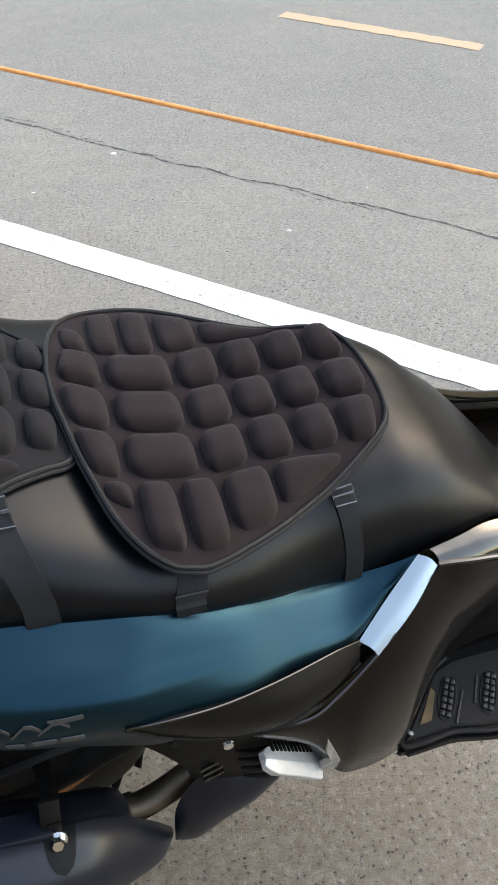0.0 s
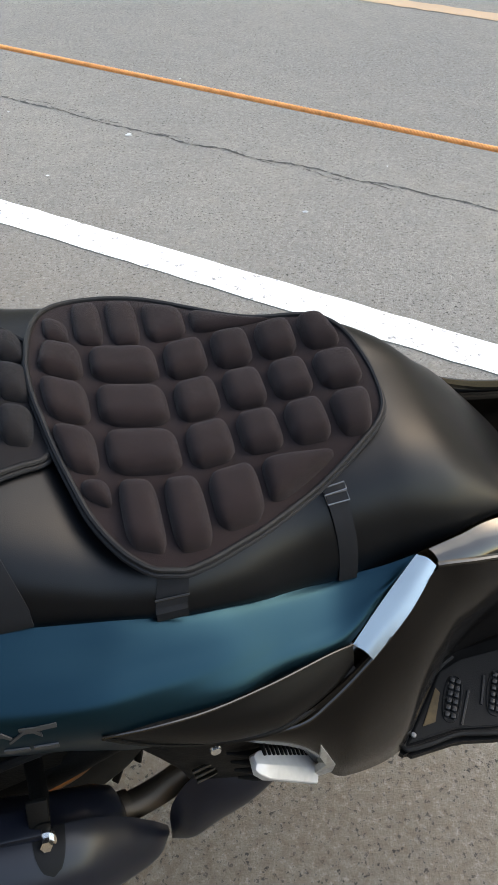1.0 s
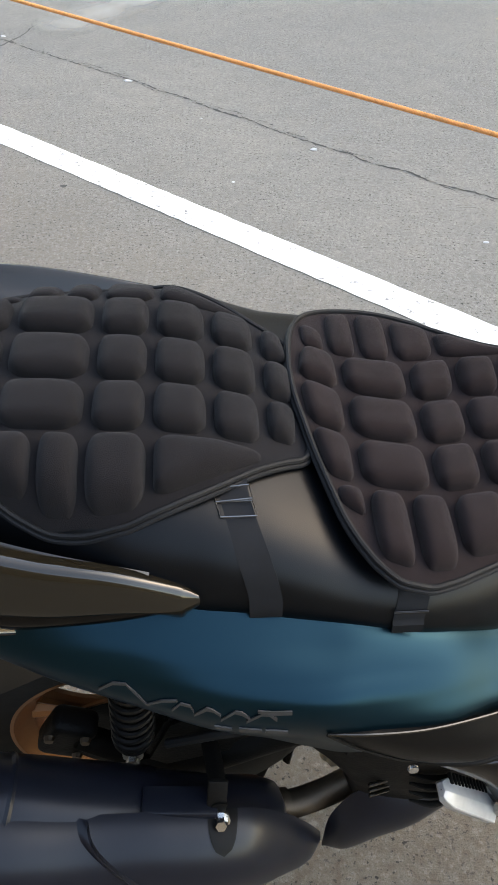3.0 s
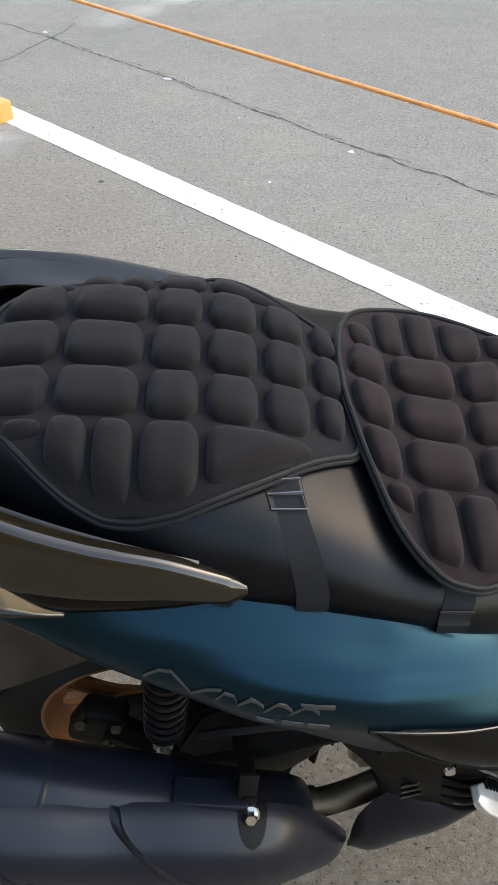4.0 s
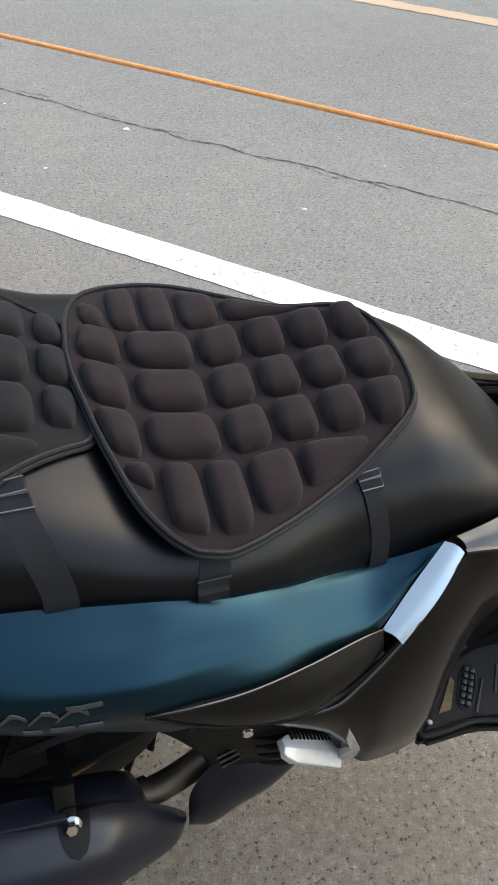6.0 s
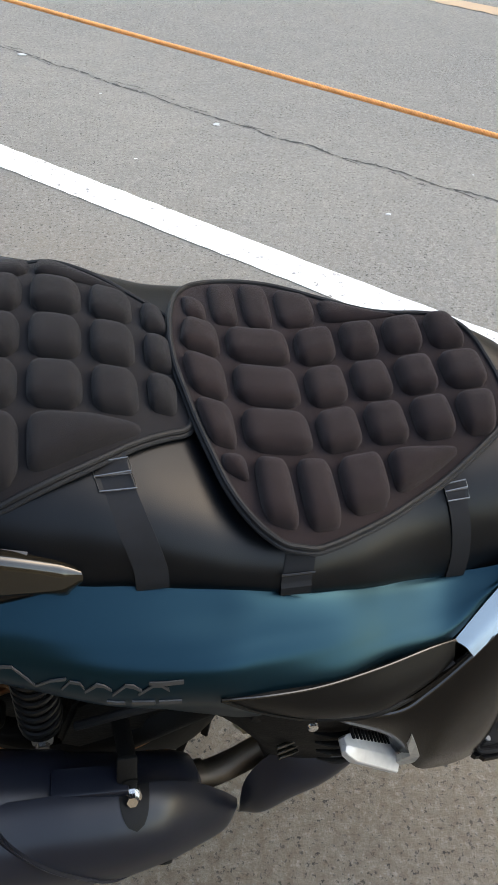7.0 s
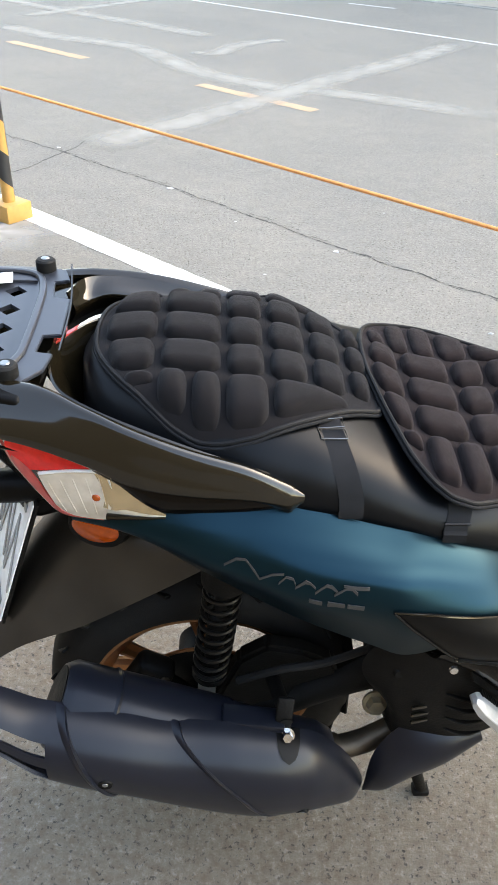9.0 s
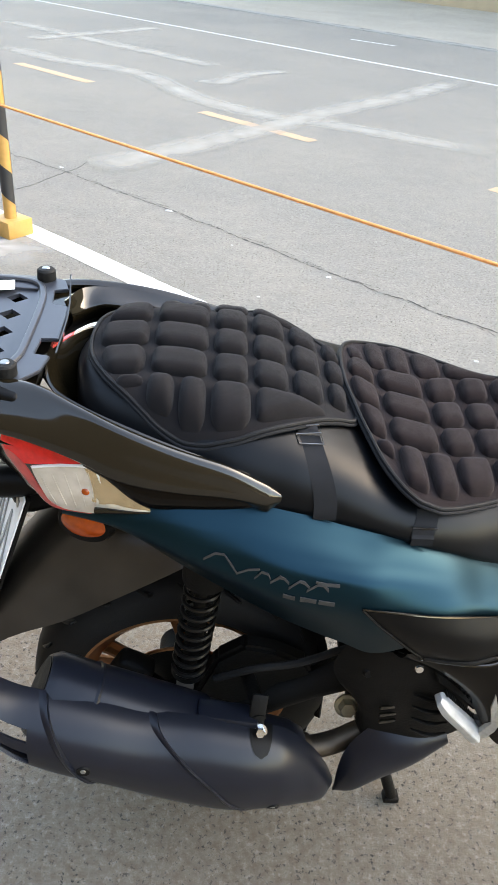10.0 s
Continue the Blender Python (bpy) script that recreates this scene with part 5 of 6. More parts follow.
for i in range(9):
    u = i / 8
    wide = 0.0165 * math.sqrt(max(0.0, 1 - u**2.2)) + 0.0004
    notch.append([on_shield(0.116 + wide * s, 0.0 + 0.22 * u, 0.0012)[0] for s in (-1, -0.5, 0, 0.5, 1)])
part("notch", sheet(notch), M_MATTE, shield, "dark recess below the hanger bolt")
# bracket and its bright bolt
part("bracket", box(0.023, 0.007, 0.056, pose(0.11, -0.205, 0.434, -24, 6, 0), 0.003, 2), M_IRON, silencer, "black steel hanger bracket")
part("hanger_bolt", joined(spun([(0.0, -0.011), (0.0065, -0.011), (0.0075, -0.004), (0.0075, 0.0)], 6, pose(0.114, -0.222, 0.416, -35)), spun([(0.0, -0.003), (0.0105, -0.003), (0.0105, 0.001)], 20, pose(0.114, -0.22, 0.414, -35))), M_STEEL, silencer, "bright hexagon bolt", angle=20)
part("clamp", tube([(0.186, -0.172, 0.304), (0.197, -0.17, 0.301)], 0.021, 18), M_PIPE, silencer, "steel pipe clamp")
part("stay", tube([(0.113, -0.212, 0.43), (0.109, -0.17, 0.418), (0.102, -0.125, 0.402), (0.098, -0.1, 0.392)], [0.009, 0.0105, 0.011, 0.011], 10, 14, flat=0.5), M_IRON, silencer, "black steel stay running in to the swing arm")
part("shelf", box(0.086, 0.034, 0.014, pose(0.068, -0.204, 0.427, -6, 9, 0), 0.004, 2), M_MUFFLER, silencer, "satin black bracket lying on the can", angle=30)
part("end_cap", can_mesh([(0.4305, 0.047, 0.051, 0, 0), (0.4335, 0.047, 0.051, 0, 0), (0.436, 0.04, 0.043, 0, 0)]), M_IRON, silencer, "grimy black end cap")
part("header_pipe", tube([(0.17, -0.175, 0.31), (0.2, -0.17, 0.3), (0.24, -0.16, 0.3), (0.28, -0.15, 0.315), (0.34, -0.13, 0.33)], [0.019, 0.018, 0.018, 0.018, 0.018], 16, 20), M_PIPE, silencer, "tarnished brown exhaust pipe")

# engine, swing arm and covers seen below the panel
engine = new("engine")
engine.parent = bike
tagged(engine, "grimy black engine case")
part("swing_arm", tube([(0.0, -0.105, 0.27), (0.1, -0.105, 0.31), (0.2, -0.1, 0.36), (0.28, -0.09, 0.4)], [0.022, 0.02, 0.02, 0.03], 12, 16, flat=1.4), M_IRON, engine, "black cast swing arm")
part("axle_plate", prism([(0.015, 0.33), (0.05, 0.43), (0.09, 0.462), (0.14, 0.452), (0.19, 0.425), (0.2, 0.4), (0.14, 0.37), (0.12, 0.31), (0.06, 0.29)], 0.03, Matrix.Translation((0, -0.085, 0)) @ Matrix.Rotation(radians(90), 4, "X"), 0.006), M_IRON, engine, "grimy black bracket plate beside the wheel", angle=30)
part("brake_hose", tube([(0.05, -0.125, 0.4), (0.11, -0.135, 0.44), (0.17, -0.135, 0.455), (0.24, -0.14, 0.5)], 0.006, 8, 24), M_RUBBER, engine, "black rubber brake hose")
part("crankcase", box(0.2, 0.2, 0.18, pose(0.36, 0.0, 0.36, 0, -12, 0), 0.04, 4), M_IRON, engine)
part("transmission", box(0.5, 0.07, 0.14, pose(0.14, 0.12, 0.32, 0, 5, 0), 0.03, 4), M_IRON, engine)
part("air_box", box(0.3, 0.12, 0.12, pose(0.08, 0.1, 0.5, 0, 4, 0), 0.03, 4), M_IRON, engine)
part("frame_tube", tube([(0.02, -0.11, 0.66), (0.14, -0.13, 0.62), (0.26, -0.15, 0.585), (0.34, -0.16, 0.57)], 0.018, 10, 16), M_IRON, engine)
part("inner_guard", skin([[(0.02, -0.11, 0.69), (0.02, 0, 0.7), (0.02, 0.11, 0.69)], [(0.1, -0.12, 0.62), (0.12, 0, 0.62), (0.1, 0.12, 0.62)], [(0.2, -0.12, 0.57), (0.24, 0, 0.55), (0.2, 0.12, 0.57)], [(0.28, -0.1, 0.5), (0.33, 0, 0.46), (0.28, 0.1, 0.5)]], 14, 12, 0.006), M_IRON, engine, "black inner mudguard")
rad = part("radiator_cover", skin([
    [(0.232, -0.165, 0.545), (0.213, -0.168, 0.5), (0.226, -0.165, 0.455), (0.262, -0.158, 0.4), (0.27, -0.15, 0.34)],
    [(0.27, -0.195, 0.562), (0.27, -0.198, 0.51), (0.272, -0.195, 0.45), (0.278, -0.185, 0.39), (0.285, -0.178, 0.34)],
    [(0.33, -0.208, 0.545), (0.335, -0.21, 0.5), (0.34, -0.207, 0.45), (0.345, -0.2, 0.4), (0.35, -0.195, 0.35)],
    [(0.4, -0.2, 0.5), (0.405, -0.2, 0.47), (0.41, -0.195, 0.44), (0.415, -0.188, 0.4), (0.42, -0.18, 0.37)],
], 24, 18, 0.005), M_IRON, engine, "matte black louvred radiator cover")
for i in range(4):
    part("louvre", tube([(0.318 + 0.004 * i, -0.211, 0.492 - 0.026 * i), (0.345 + 0.004 * i, -0.2145, 0.484 - 0.026 * i), (0.372 + 0.004 * i, -0.2085, 0.478 - 0.025 * i)], [0.0015, 0.004, 0.0015], 8, 10, flat=0.6), M_IRON, rad)
for i in range(3):
    part("slot", box(0.026, 0.004, 0.006, pose(0.292 + 0.002 * i, -0.2035, 0.452 - 0.016 * i, 0, 8, 14), 0.001), M_GLOSS, rad)
part("screw", spun([(0.0, -0.004), (0.005, -0.003), (0.006, 0.0)], 14, pose(0.302, -0.238, 0.58, -10)), M_STEEL, bike, "bright cover screw")
part("grommet", spun([(0.0, -0.003), (0.006, -0.004), (0.009, 0.0)], 14, pose(0.257, -0.19, 0.508, -10)), M_IRON, rad)
part("drain_bolt", joined(spun([(0.0, -0.016), (0.012, -0.016), (0.014, -0.01), (0.014, 0.0)], 6, pose(0.262, -0.118, 0.333, -25)), spun([(0.0, -0.001), (0.019, -0.001), (0.019, 0.004)], 20, pose(0.262, -0.118, 0.333, -25))), M_BRASS, engine, "dull brass hexagon plug", angle=20)
part("pipe_guard", skin([
    [(0.243, -0.2, 0.238), (0.243, -0.202, 0.236), (0.244, -0.2, 0.233), (0.245, -0.197, 0.232)],
    [(0.25, -0.192, 0.325), (0.262, -0.215, 0.3), (0.27, -0.215, 0.262), (0.275, -0.195, 0.232)],
    [(0.285, -0.182, 0.375), (0.295, -0.212, 0.345), (0.305, -0.215, 0.3), (0.315, -0.19, 0.25)],
    [(0.33, -0.18, 0.39), (0.34, -0.208, 0.36), (0.35, -0.21, 0.325), (0.36, -0.185, 0.28)],
    [(0.395, -0.175, 0.38), (0.4, -0.19, 0.365), (0.405, -0.19, 0.35), (0.41, -0.175, 0.33)],
], 26, 14, 0.004), M_MUFFLER, engine, "smooth blue-black exhaust guard")

# folded passenger peg
peg = new("passenger_peg")
peg.parent = bike
tagged(peg, "folded cast alloy passenger footpeg")
PEG_TIP, PEG_END, PEG_OUT = Vector((0.342, -0.24, 0.523)), Vector((0.416, -0.231, 0.438)), Vector((0.76, 0, 0.65))


def peg_ring(u, half, rise):
    """A cross section of the peg: toothed inner edge, crown ridge, outer edge and underside."""
    c = PEG_TIP.lerp(PEG_END, u)
    return [c + Vector((0, half * k, 0)) + PEG_OUT * rise * r for k, r in ((1.0, 0.4), (0.94, 0.7), (-0.22, 1.0), (-0.3, 0.97), (-0.96, 0.1), (-1.0, -0.1), (-0.8, -1.4), (0.9, -1.4), (1.0, -1.1))]


peg_rings = [peg_ring(u, h, r) for u, h, r in ((-0.03, 0.0005, 0.0005), (-0.025, 0.007, 0.003), (0.015, 0.0105, 0.0055), (0.16, 0.0155, 0.0072), (0.6, 0.017, 0.0075), (0.93, 0.0185, 0.0075), (0.945, 0.0175, 0.006), (0.95, 0.0005, 0.0005))]
part("foot", sheet(peg_rings, wrap=True), M_SILVER, peg, "silver painted peg", angle=22)
PEG_TURN = Matrix.LocRotScale(None, Euler((0, math.atan2(PEG_TIP.z - PEG_END.z, PEG_END.x - PEG_TIP.x), 0)), None)
for i in range(12):
    u = 0.1 + 0.07 * i
    p = PEG_TIP.lerp(PEG_END, u) + Vector((0, 0.0115 + 0.005 * u, 0)) + PEG_OUT * 0.0055
    part("tooth", box(0.0034, 0.012, 0.0045, Matrix.Translation(p) @ PEG_TURN, 0.0008), M_IRON, peg)
part("spring_plate", skin([[(0.338, -0.214, 0.545), (0.342, -0.222, 0.535)], [(0.375, -0.209, 0.508), (0.379, -0.218, 0.5)], [(0.405, -0.205, 0.475), (0.409, -0.214, 0.468)]], 10, 5, 0.003), M_IRON, peg, "black plate behind the teeth")
part("pivot", spun([(0.0, -0.006), (0.008, -0.005), (0.0095, 0.006)], 18, pose(0.417, -0.222, 0.452, 65)), M_WIRE, peg, "dark steel pivot")
BRACKET = [(0.4075, -0.2495, 0.546), (0.4153, -0.2505, 0.5245), (0.4277, -0.2505, 0.4858), (0.4255, -0.2505, 0.4706), (0.4212, -0.244, 0.4471), (0.4127, -0.24, 0.434), (0.4083, -0.24, 0.4447), (0.4185, -0.2475, 0.4834), (0.4083, -0.25, 0.518)]
part("bracket", sheet([BRACKET, [(x, y + 0.007, z) for x, y, z in BRACKET]], wrap=True), M_CAST, peg, "pale cast alloy hinge bracket", smooth=False)
part("bracket", sheet([BRACKET[:5], [BRACKET[0], BRACKET[8], BRACKET[7], BRACKET[6], BRACKET[5]]], 0.004), M_CAST, peg, "pale cast alloy hinge bracket", smooth=False)

# main stand
stand = new("main_stand")
stand.parent = bike
tagged(stand, "black steel main stand")
for y in (-0.1, 0.1):
    part("leg", tube([(0.34, y * 0.6, 0.2), (0.37, y * 0.7, 0.1), (0.4, y * 0.78, 0.014)], 0.011, 10, 10), M_IRON, stand)
    part("foot", box(0.03, 0.024, 0.014, pose(0.4, y * 0.78, 0.007), 0.004), M_IRON, stand)
part("cross_bar", tube([(0.32, -0.09, 0.2), (0.32, 0.09, 0.2)], 0.014, 10), M_IRON, stand)

# badge on the panel: plain slanted bars
badge = new("badge")
badge.parent = side_panel
tagged(badge, "raised chrome badge of slanted bars")


def panel_point(x, z):
    """Where the panel's outside lies at x and height z."""
    best = None
    for c in PANEL_LINES:
        q = min(c, key=lambda v: abs(v.x - x))
        if best is None or abs(q.z - z) < abs(best.z - z):
            best = q
    return best


_rows = [curve(s, 120) for s in PANEL]
PANEL_LINES = [curve([r[j] for r in _rows], 300) for j in range(120)]


def badge_bar(points, wide, mat):
    """A flat raised bar along (x, z) points of the panel."""
    out = Vector((0, -0.0016, 0.0008))
    grid = [[panel_point(x, z - wide / 2) + out, panel_point(x, z) + out, panel_point(x, z + wide / 2) + out] for x, z in points]
    bm = sheet(grid)
    bmesh.ops.solidify(bm, geom=list(bm.faces), thickness=0.0014)
    return bm


part("bar", badge_bar([(0.022, 0.739), (0.036, 0.748), (0.046, 0.748), (0.056, 0.735), (0.062, 0.727), (0.074, 0.735), (0.086, 0.738)], 0.003, M_CHROME), M_CHROME, badge)
for k, (x, w) in enumerate(((0.082, 0.018), (0.1, 0.022), (0.122, 0.022), (0.142, 0.024))):
    z = 0.730 - 0.125 * (x - 0.082)
    part("bar", badge_bar([(x, z - 0.0048), (x + w * 0.45, z + 0.0048), (x + w * 0.75, z + 0.0035), (x + w, z - 0.002)], 0.0031, M_CHROME), M_CHROME, badge)
part("bar", badge_bar([(0.15, 0.73), (0.163, 0.728), (0.178, 0.727)], 0.003, M_CHROME), M_CHROME, badge)
for x, w in ((0.116, 0.012), (0.134, 0.02), (0.157, 0.02)):
    z = 0.707 - 0.12 * (x - 0.116)
    part("bar", badge_bar([(x, z), (x + w / 2, z - 0.001), (x + w, z - 0.002)], 0.0062, M_CHROME), M_CHROME, badge)


# ---- seat cushions ----
def spread(lo, hi, n):
    """x values from end to end, closer together towards the ends."""
    return [lo + (hi - lo) * (0.5 - 0.5 * math.cos(math.pi * i / (n - 1))) for i in range(n)]


def cushion_pad(near, far, lift, n=80):
    """The flat quilted sheet between its near and far edges, given as rows of (x, y)."""
    grid = []
    for x in spread(near[0][0], near[-1][0], n):
        a, b = at(near, x), at(far, x)
        ys = [a + (b - a) * j / 40 for j in range(41)]
        grid.append([(x, y, rest_z(x, y) + lift) for y in ys])
    bm = sheet(grid)
    bmesh.ops.solidify(bm, geom=list(bm.faces), thickness=0.006)
    return bm


def border(near, far, lift, out=0.0, n=90):
    """The edge line of a cushion, going round; out moves it outwards."""
    xs = spread(near[0][0], near[-1][0], n)
    ring = [(x, at(near, x)) for x in xs] + [(x, at(far, x)) for x in reversed(xs)][1:-1]
    pts = [Vector((x, y, 0)) for x, y in ring]
    res = []
    for i, p in enumerate(pts):
        d = (pts[(i + 1) % len(pts)] - pts[i - 1]).normalized()
        q = p + out * Vector((d.y, -d.x, 0))
        res.append((q.x, q.y, rest_z(p.x, p.y) + lift))
    return res


def air_cell(q, lift, high, seed):
    """A soft pillow with steep rounded sides over the four corners q = (x, y) of its pocket."""
    a, b, c, d = (Vector((*p, 0)) for p in q)
    long, wide = ((b - a).length + (c - d).length) / 2, ((d - a).length + (c - b).length) / 2
    ku, kv = 0.42 * min(1, wide / long), 0.42 * min(1, long / wide)
    grid = []
    n = 19
    for i in range(n):
        row = []
        for j in range(n):
            u, v = -1 + 2 * i / (n - 1), -1 + 2 * j / (n - 1)
            u, v = math.copysign(1 - (1 - abs(u)) ** 1.7, u), math.copysign(1 - (1 - abs(v)) ** 1.7, v)
            s, t = u * (1 - ku * abs(v) ** 4 * abs(u) ** 2 * 0.55), v * (1 - kv * abs(u) ** 4 * abs(v) ** 2 * 0.55)
            p = (a * (1 - s) * (1 - t) + b * (1 + s) * (1 - t) + c * (1 + s) * (1 + t) + d * (1 - s) * (1 + t)) / 4
            # distance from the pocket's seam, in shares of a third of its width
            here = ((d - a).length * (1 - s) + (c - b).length * (1 + s)) / 2
            side = min(1.0, (1 - abs(u)) * long / 0.032), min(1.0, (1 - abs(v)) * here / 0.032)
            hgt = high * math.sqrt(max(0.0, (1 - (1 - side[0]) ** 3.2) * (1 - (1 - side[1]) ** 3.2)))
            hgt *= min(1.0, 0.3 + here / 0.045)
            hgt *= 0.87 + 0.13 * (1 - u * u) * (1 - v * v)
            hgt += 0.0007 * noise.noise(Vector((p.x * 60, p.y * 60, seed))) * hgt / high
            row.append((p.x, p.y, rest_z(p.x, p.y) + lift + hgt - 0.0012))
        grid.append(row)
    return sheet(grid)


def cushion(label, near, far, lift, cells, fabric, straps, high):
    c = thing("seat_cushion", label, "seat cushion", "seat cushions")
    part("pad", cushion_pad(near, far, lift), fabric, c, angle=70)
    part("piping", tube(border(near, far, lift + 0.0008), 0.0028, 8, closed=True), M_PIPING, c, "dark corded piping")
    part("edge_tape", tube(border(near, far, lift - 0.0035, 0.0022), 0.0024, 8, closed=True), M_WEB, c, "black woven edge tape")
    for k, q in enumerate(cells):
        # the cells of the far flap are pressed flatter over the seat's edge
        flat = 0.68 if sum(p[1] for p in q) / 4 > 0.093 else 1.0
        part("air_cell", air_cell(q, lift, high * flat, k * 3.7), fabric, c, angle=80)
    for x, half, lean, kind in straps:
        w = -at(near, x)
        h = near_half(x + lean)
        line = []
        n = 26
        for k in range(n):
            u = k / (n - 1)
            xx = x + lean * u
            y = -(w - 0.014 + (h - w + 0.012) * u**0.55)
            line.append(Vector((xx, y, max(seat_z(xx, y), near_edge(xx)) + 0.0022)))
        line.append(Vector((x + lean, -h - 0.0012, near_edge(x + lean) + 0.012)))
        line.append(Vector((x + lean, -h - 0.0014, near_edge(x + lean) + 0.001)))
        out = Vector((0, -0.0015, 0.001))
        bm = sheet([[p + out - Vector((half, 0, 0)), p + out + Vector((half, 0, 0))] for p in line])
        bmesh.ops.solidify(bm, geom=list(bm.faces), thickness=0.0016)
        strap = part("strap", bm, M_WEB, c, "black webbing strap")
        for u0, u1, tilt in kind:
            p, q2 = line[int(u0 * n)], line[int(u1 * n)]
            o = Vector((0, -0.003, 0.0025))
            e = Vector((half + 0.0012, 0, 0))
            g = Vector((0, 0, tilt))
            ring = [p + o - e, p + o + e + g, q2 + o + e + g, q2 + o - e]
            part("slide_buckle", tube(ring, 0.0008, 8, closed=True), M_WIRE if len(kind) > 1 else M_GLOSS, strap, "bright steel slide buckle" if len(kind) > 1 else "black slide buckle")
    return c


G = 0.0034


def pocket(x0, x1, lo, hi, cut=(0, 0, 0, 0)):
    """A pocket between two cross lines and two lengthwise lines, its ends drawn in at the four corners by cut."""
    a, b = x0 + G, x1 - G
    return ((a + cut[0], at(lo, a) + G), (b - cut[1], at(lo, b) + G), (b - cut[2], at(hi, b) - G), (a + cut[3], at(hi, a) - G))


def flap(bounds, row, edge, sign, inset):
    """Pockets from a lengthwise line out to the cushion's edge; the last one is a long wedge."""
    out = []
    for k, (x0, x1) in enumerate(zip(bounds, bounds[1:])):
        a, b = x0 + G * 0.8, x1 - G * 0.8
        ya, yb = at(row, a) + sign * G, at(row, b) + sign * G
        ea, eb = at(edge, a) - sign * inset, at(edge, b) - sign * inset
        if k == 0:
            ea, eb = ya + sign * max(0.018, sign * (ea - ya)), yb + 0.5 * (eb - yb)
        elif k < len(bounds) - 2:
            mid = (ea + eb) / 2
            ea, eb = mid + 0.6 * (ea - mid), mid + 0.6 * (eb - mid)
        if sign * (eb - yb) < 0.004:
            eb = yb + sign * 0.004
        if sign * (ea - ya) < 0.006:
            ea = ya + sign * 0.006
        out.append(((a, ya), (b, yb), (b, eb), (a, ea)) if sign > 0 else ((a, ea), (b, eb), (b, yb), (a, ya)))
    return out


# front cushion, lying a little askew on the rider's seat
F_NEAR = [(0.197, 0.037), (0.1985, 0.01), (0.205, -0.026), (0.212, -0.059), (0.221, -0.091), (0.231, -0.122), (0.243, -0.144), (0.258, -0.161), (0.277, -0.171), (0.296, -0.172), (0.317, -0.166), (0.346, -0.153), (0.378, -0.137), (0.413, -0.117), (0.442, -0.101), (0.464, -0.088), (0.488, -0.072), (0.514, -0.052), (0.524, -0.038), (0.529, -0.017), (0.531, 0.01)]
F_FAR = [(0.197, 0.037), (0.2, 0.075), (0.206, 0.105), (0.215, 0.127), (0.23, 0.145), (0.25, 0.155), (0.28, 0.159), (0.31, 0.157), (0.337, 0.15), (0.367, 0.137), (0.396, 0.122), (0.424, 0.11), (0.45, 0.103), (0.48, 0.099), (0.5, 0.091), (0.514, 0.077), (0.524, 0.057), (0.529, 0.036), (0.531, 0.01)]
F_AXIS = [(0.2, 0.0), (0.25, -0.001), (0.32, 0.0), (0.373, 0.0115), (0.42, 0.0145), (0.47, 0.0165), (0.53, 0.018)]
F_ROWS = [[(x, c + o) for x, c in F_AXIS] for o in (-0.0845, -0.0285, 0.0275, 0.0795)]
F_COLS = (0.25, 0.322, 0.373, 0.421, 0.469, 0.518)
fcells = []
for j in range(3):
    lo, hi = F_ROWS[j], F_ROWS[j + 1]
    for i in range(4):
        fcells.append(pocket(F_COLS[i], F_COLS[i + 1], lo, hi))
    fcells.append(pocket(0.469, 0.522, lo, hi, ((0, 0.013, 0.001, 0), (0, 0.0, 0.0, 0), (0, 0.004, 0.017, 0))[j]))
    left = ((0.016, 0, 0, 0.005), (0.006, 0, 0, 0.0), (0.0, 0, 0, 0.008))[j]
    fcells.append(pocket(0.2015, 0.25, lo, hi, left))
fcells += flap((0.226, 0.254, 0.292, 0.3315, 0.384, 0.463), F_ROWS[0], F_NEAR, -1, 0.009)
fcells += flap((0.212, 0.241, 0.275, 0.312, 0.36, 0.452), F_ROWS[3], F_FAR, 1, 0.009)
cushion("brown-black quilted air cushion strapped on the rider's seat", F_NEAR, F_FAR, 0.015, fcells, M_FABRIC_F, ((0.289, 0.0135, -0.006, ((0.66, 0.7, 0.0),)), (0.45, 0.0095, 0.012, ((0.12, 0.2, 0.004), (0.22, 0.34, 0.002)))), 0.0165)

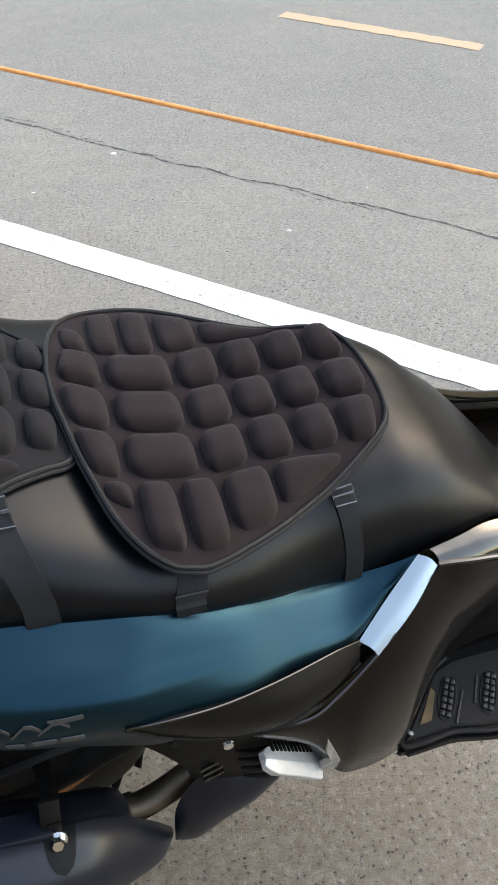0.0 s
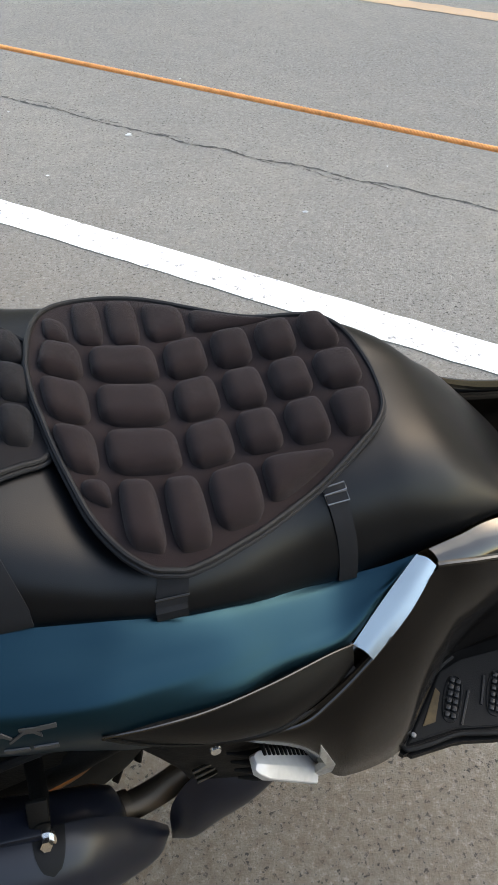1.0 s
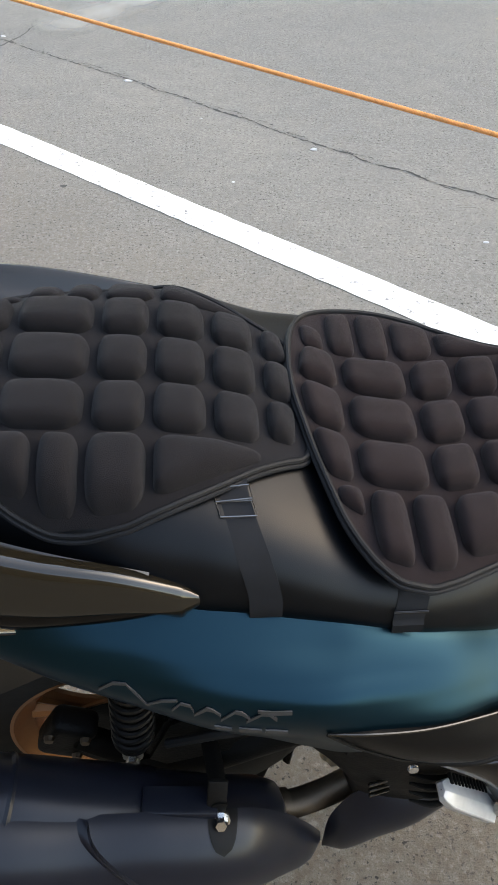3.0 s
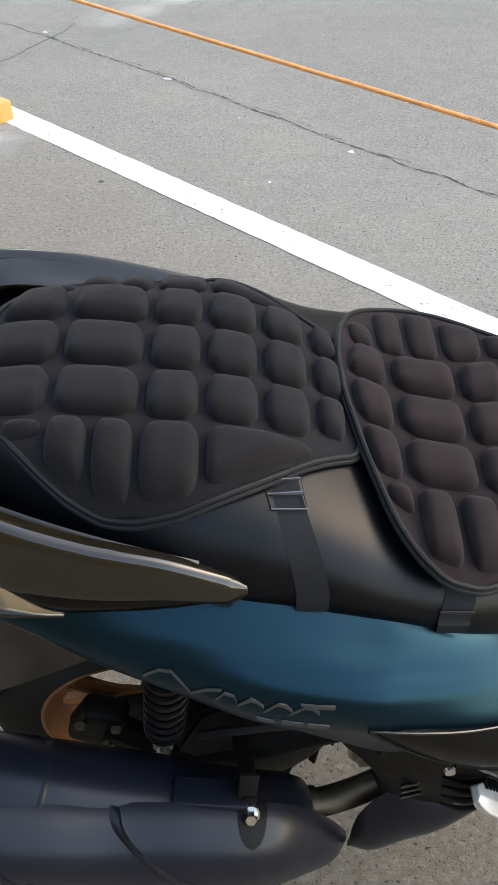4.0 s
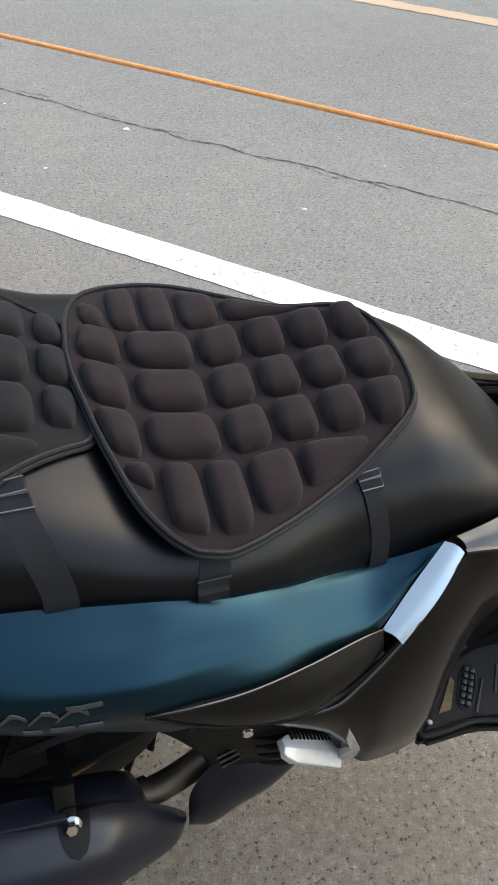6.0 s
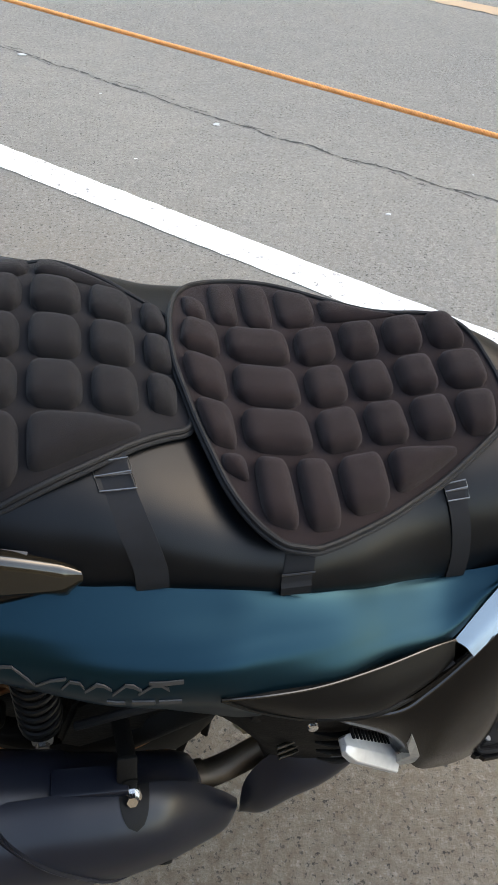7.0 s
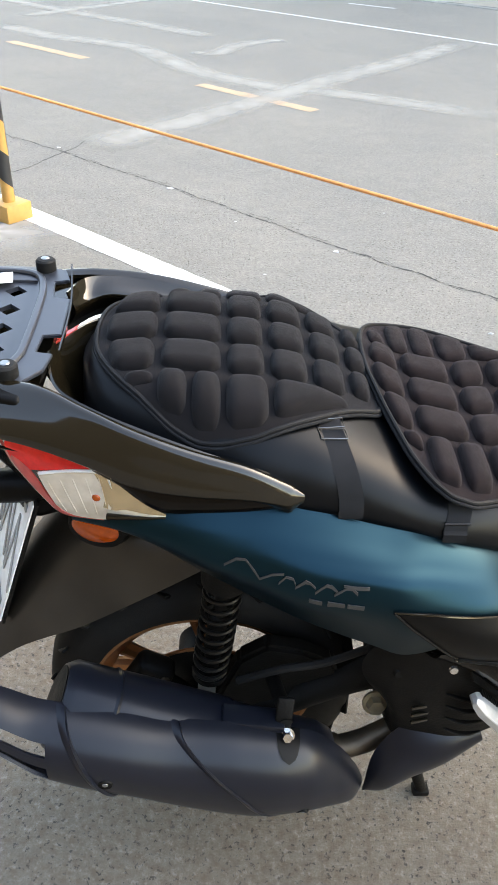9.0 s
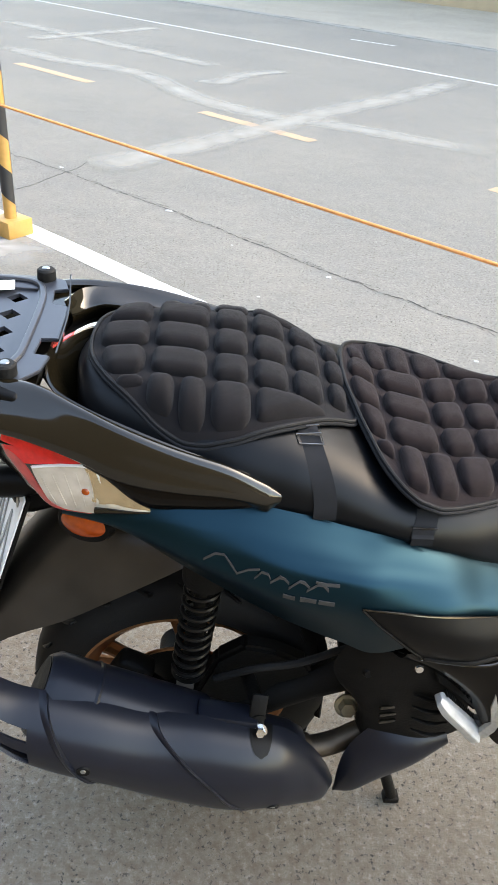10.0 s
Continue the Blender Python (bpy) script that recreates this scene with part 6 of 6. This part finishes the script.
# rear cushion, on the passenger seat, its tip tucked under the front one
R_NEAR = [(-0.131, 0.015), (-0.1295, -0.008), (-0.125, -0.03), (-0.11, -0.062), (-0.091, -0.09), (-0.074, -0.107), (-0.056, -0.121), (-0.03, -0.136), (0.0, -0.147), (0.03, -0.151), (0.05, -0.15), (0.075, -0.143), (0.105, -0.129), (0.134, -0.111), (0.158, -0.093), (0.184, -0.076), (0.203, -0.064), (0.211, -0.04), (0.214, 0.01)]
R_FAR = [(-0.131, 0.015), (-0.1295, 0.04), (-0.122, 0.07), (-0.108, 0.096), (-0.08, 0.122), (-0.04, 0.139), (0.0, 0.149), (0.03, 0.151), (0.07, 0.145), (0.11, 0.132), (0.142, 0.118), (0.165, 0.105), (0.187, 0.092), (0.2, 0.08), (0.21, 0.055), (0.214, 0.01)]
R_AXIS = [(-0.13, 0.008), (0.02, 0.008), (0.07, 0.011), (0.121, 0.0145), (0.166, 0.0175), (0.215, 0.019)]
R_ROWS = [[(x, c + o) for x, c in R_AXIS] for o in (-0.0855, -0.0285, 0.0285, 0.0835)]
R_COLS = (-0.055, 0.02, 0.07, 0.121, 0.167)
rcells = []
for j in range(3):
    lo, hi = R_ROWS[j], R_ROWS[j + 1]
    for i in range(4):
        rcells.append(pocket(R_COLS[i], R_COLS[i + 1], lo, hi))
    rcells.append(pocket(-0.126, -0.055, lo, hi, ((0.02, 0, 0, 0.006), (0.004, 0, 0, 0.003), (0.004, 0, 0, 0.02))[j]))
    tip = pocket(0.168, 0.202, lo, hi, ((0, 0.003, 0, 0), (0, 0, 0, 0), (0, 0, 0.006, 0))[j])
    mid_y = sum(p[1] for p in tip) / 4
    rcells.append(tuple((x, mid_y + 0.86 * (y - mid_y) + (0.006, 0.0, -0.006)[j]) for x, y in tip))
rcells += flap((-0.092, -0.055, -0.0175, 0.0195, 0.072, 0.166), R_ROWS[0], R_NEAR, -1, 0.006)
rcells += flap((-0.092, -0.055, -0.0175, 0.0195, 0.072, 0.166), R_ROWS[3], R_FAR, 1, 0.009)
cushion("charcoal quilted air cushion strapped on the passenger seat", R_NEAR, R_FAR, 0.007, rcells, M_FABRIC_R, ((0.135, 0.0135, 0.026, ((0.06, 0.13, 0.003), (0.15, 0.26, 0.0))),), 0.0165)
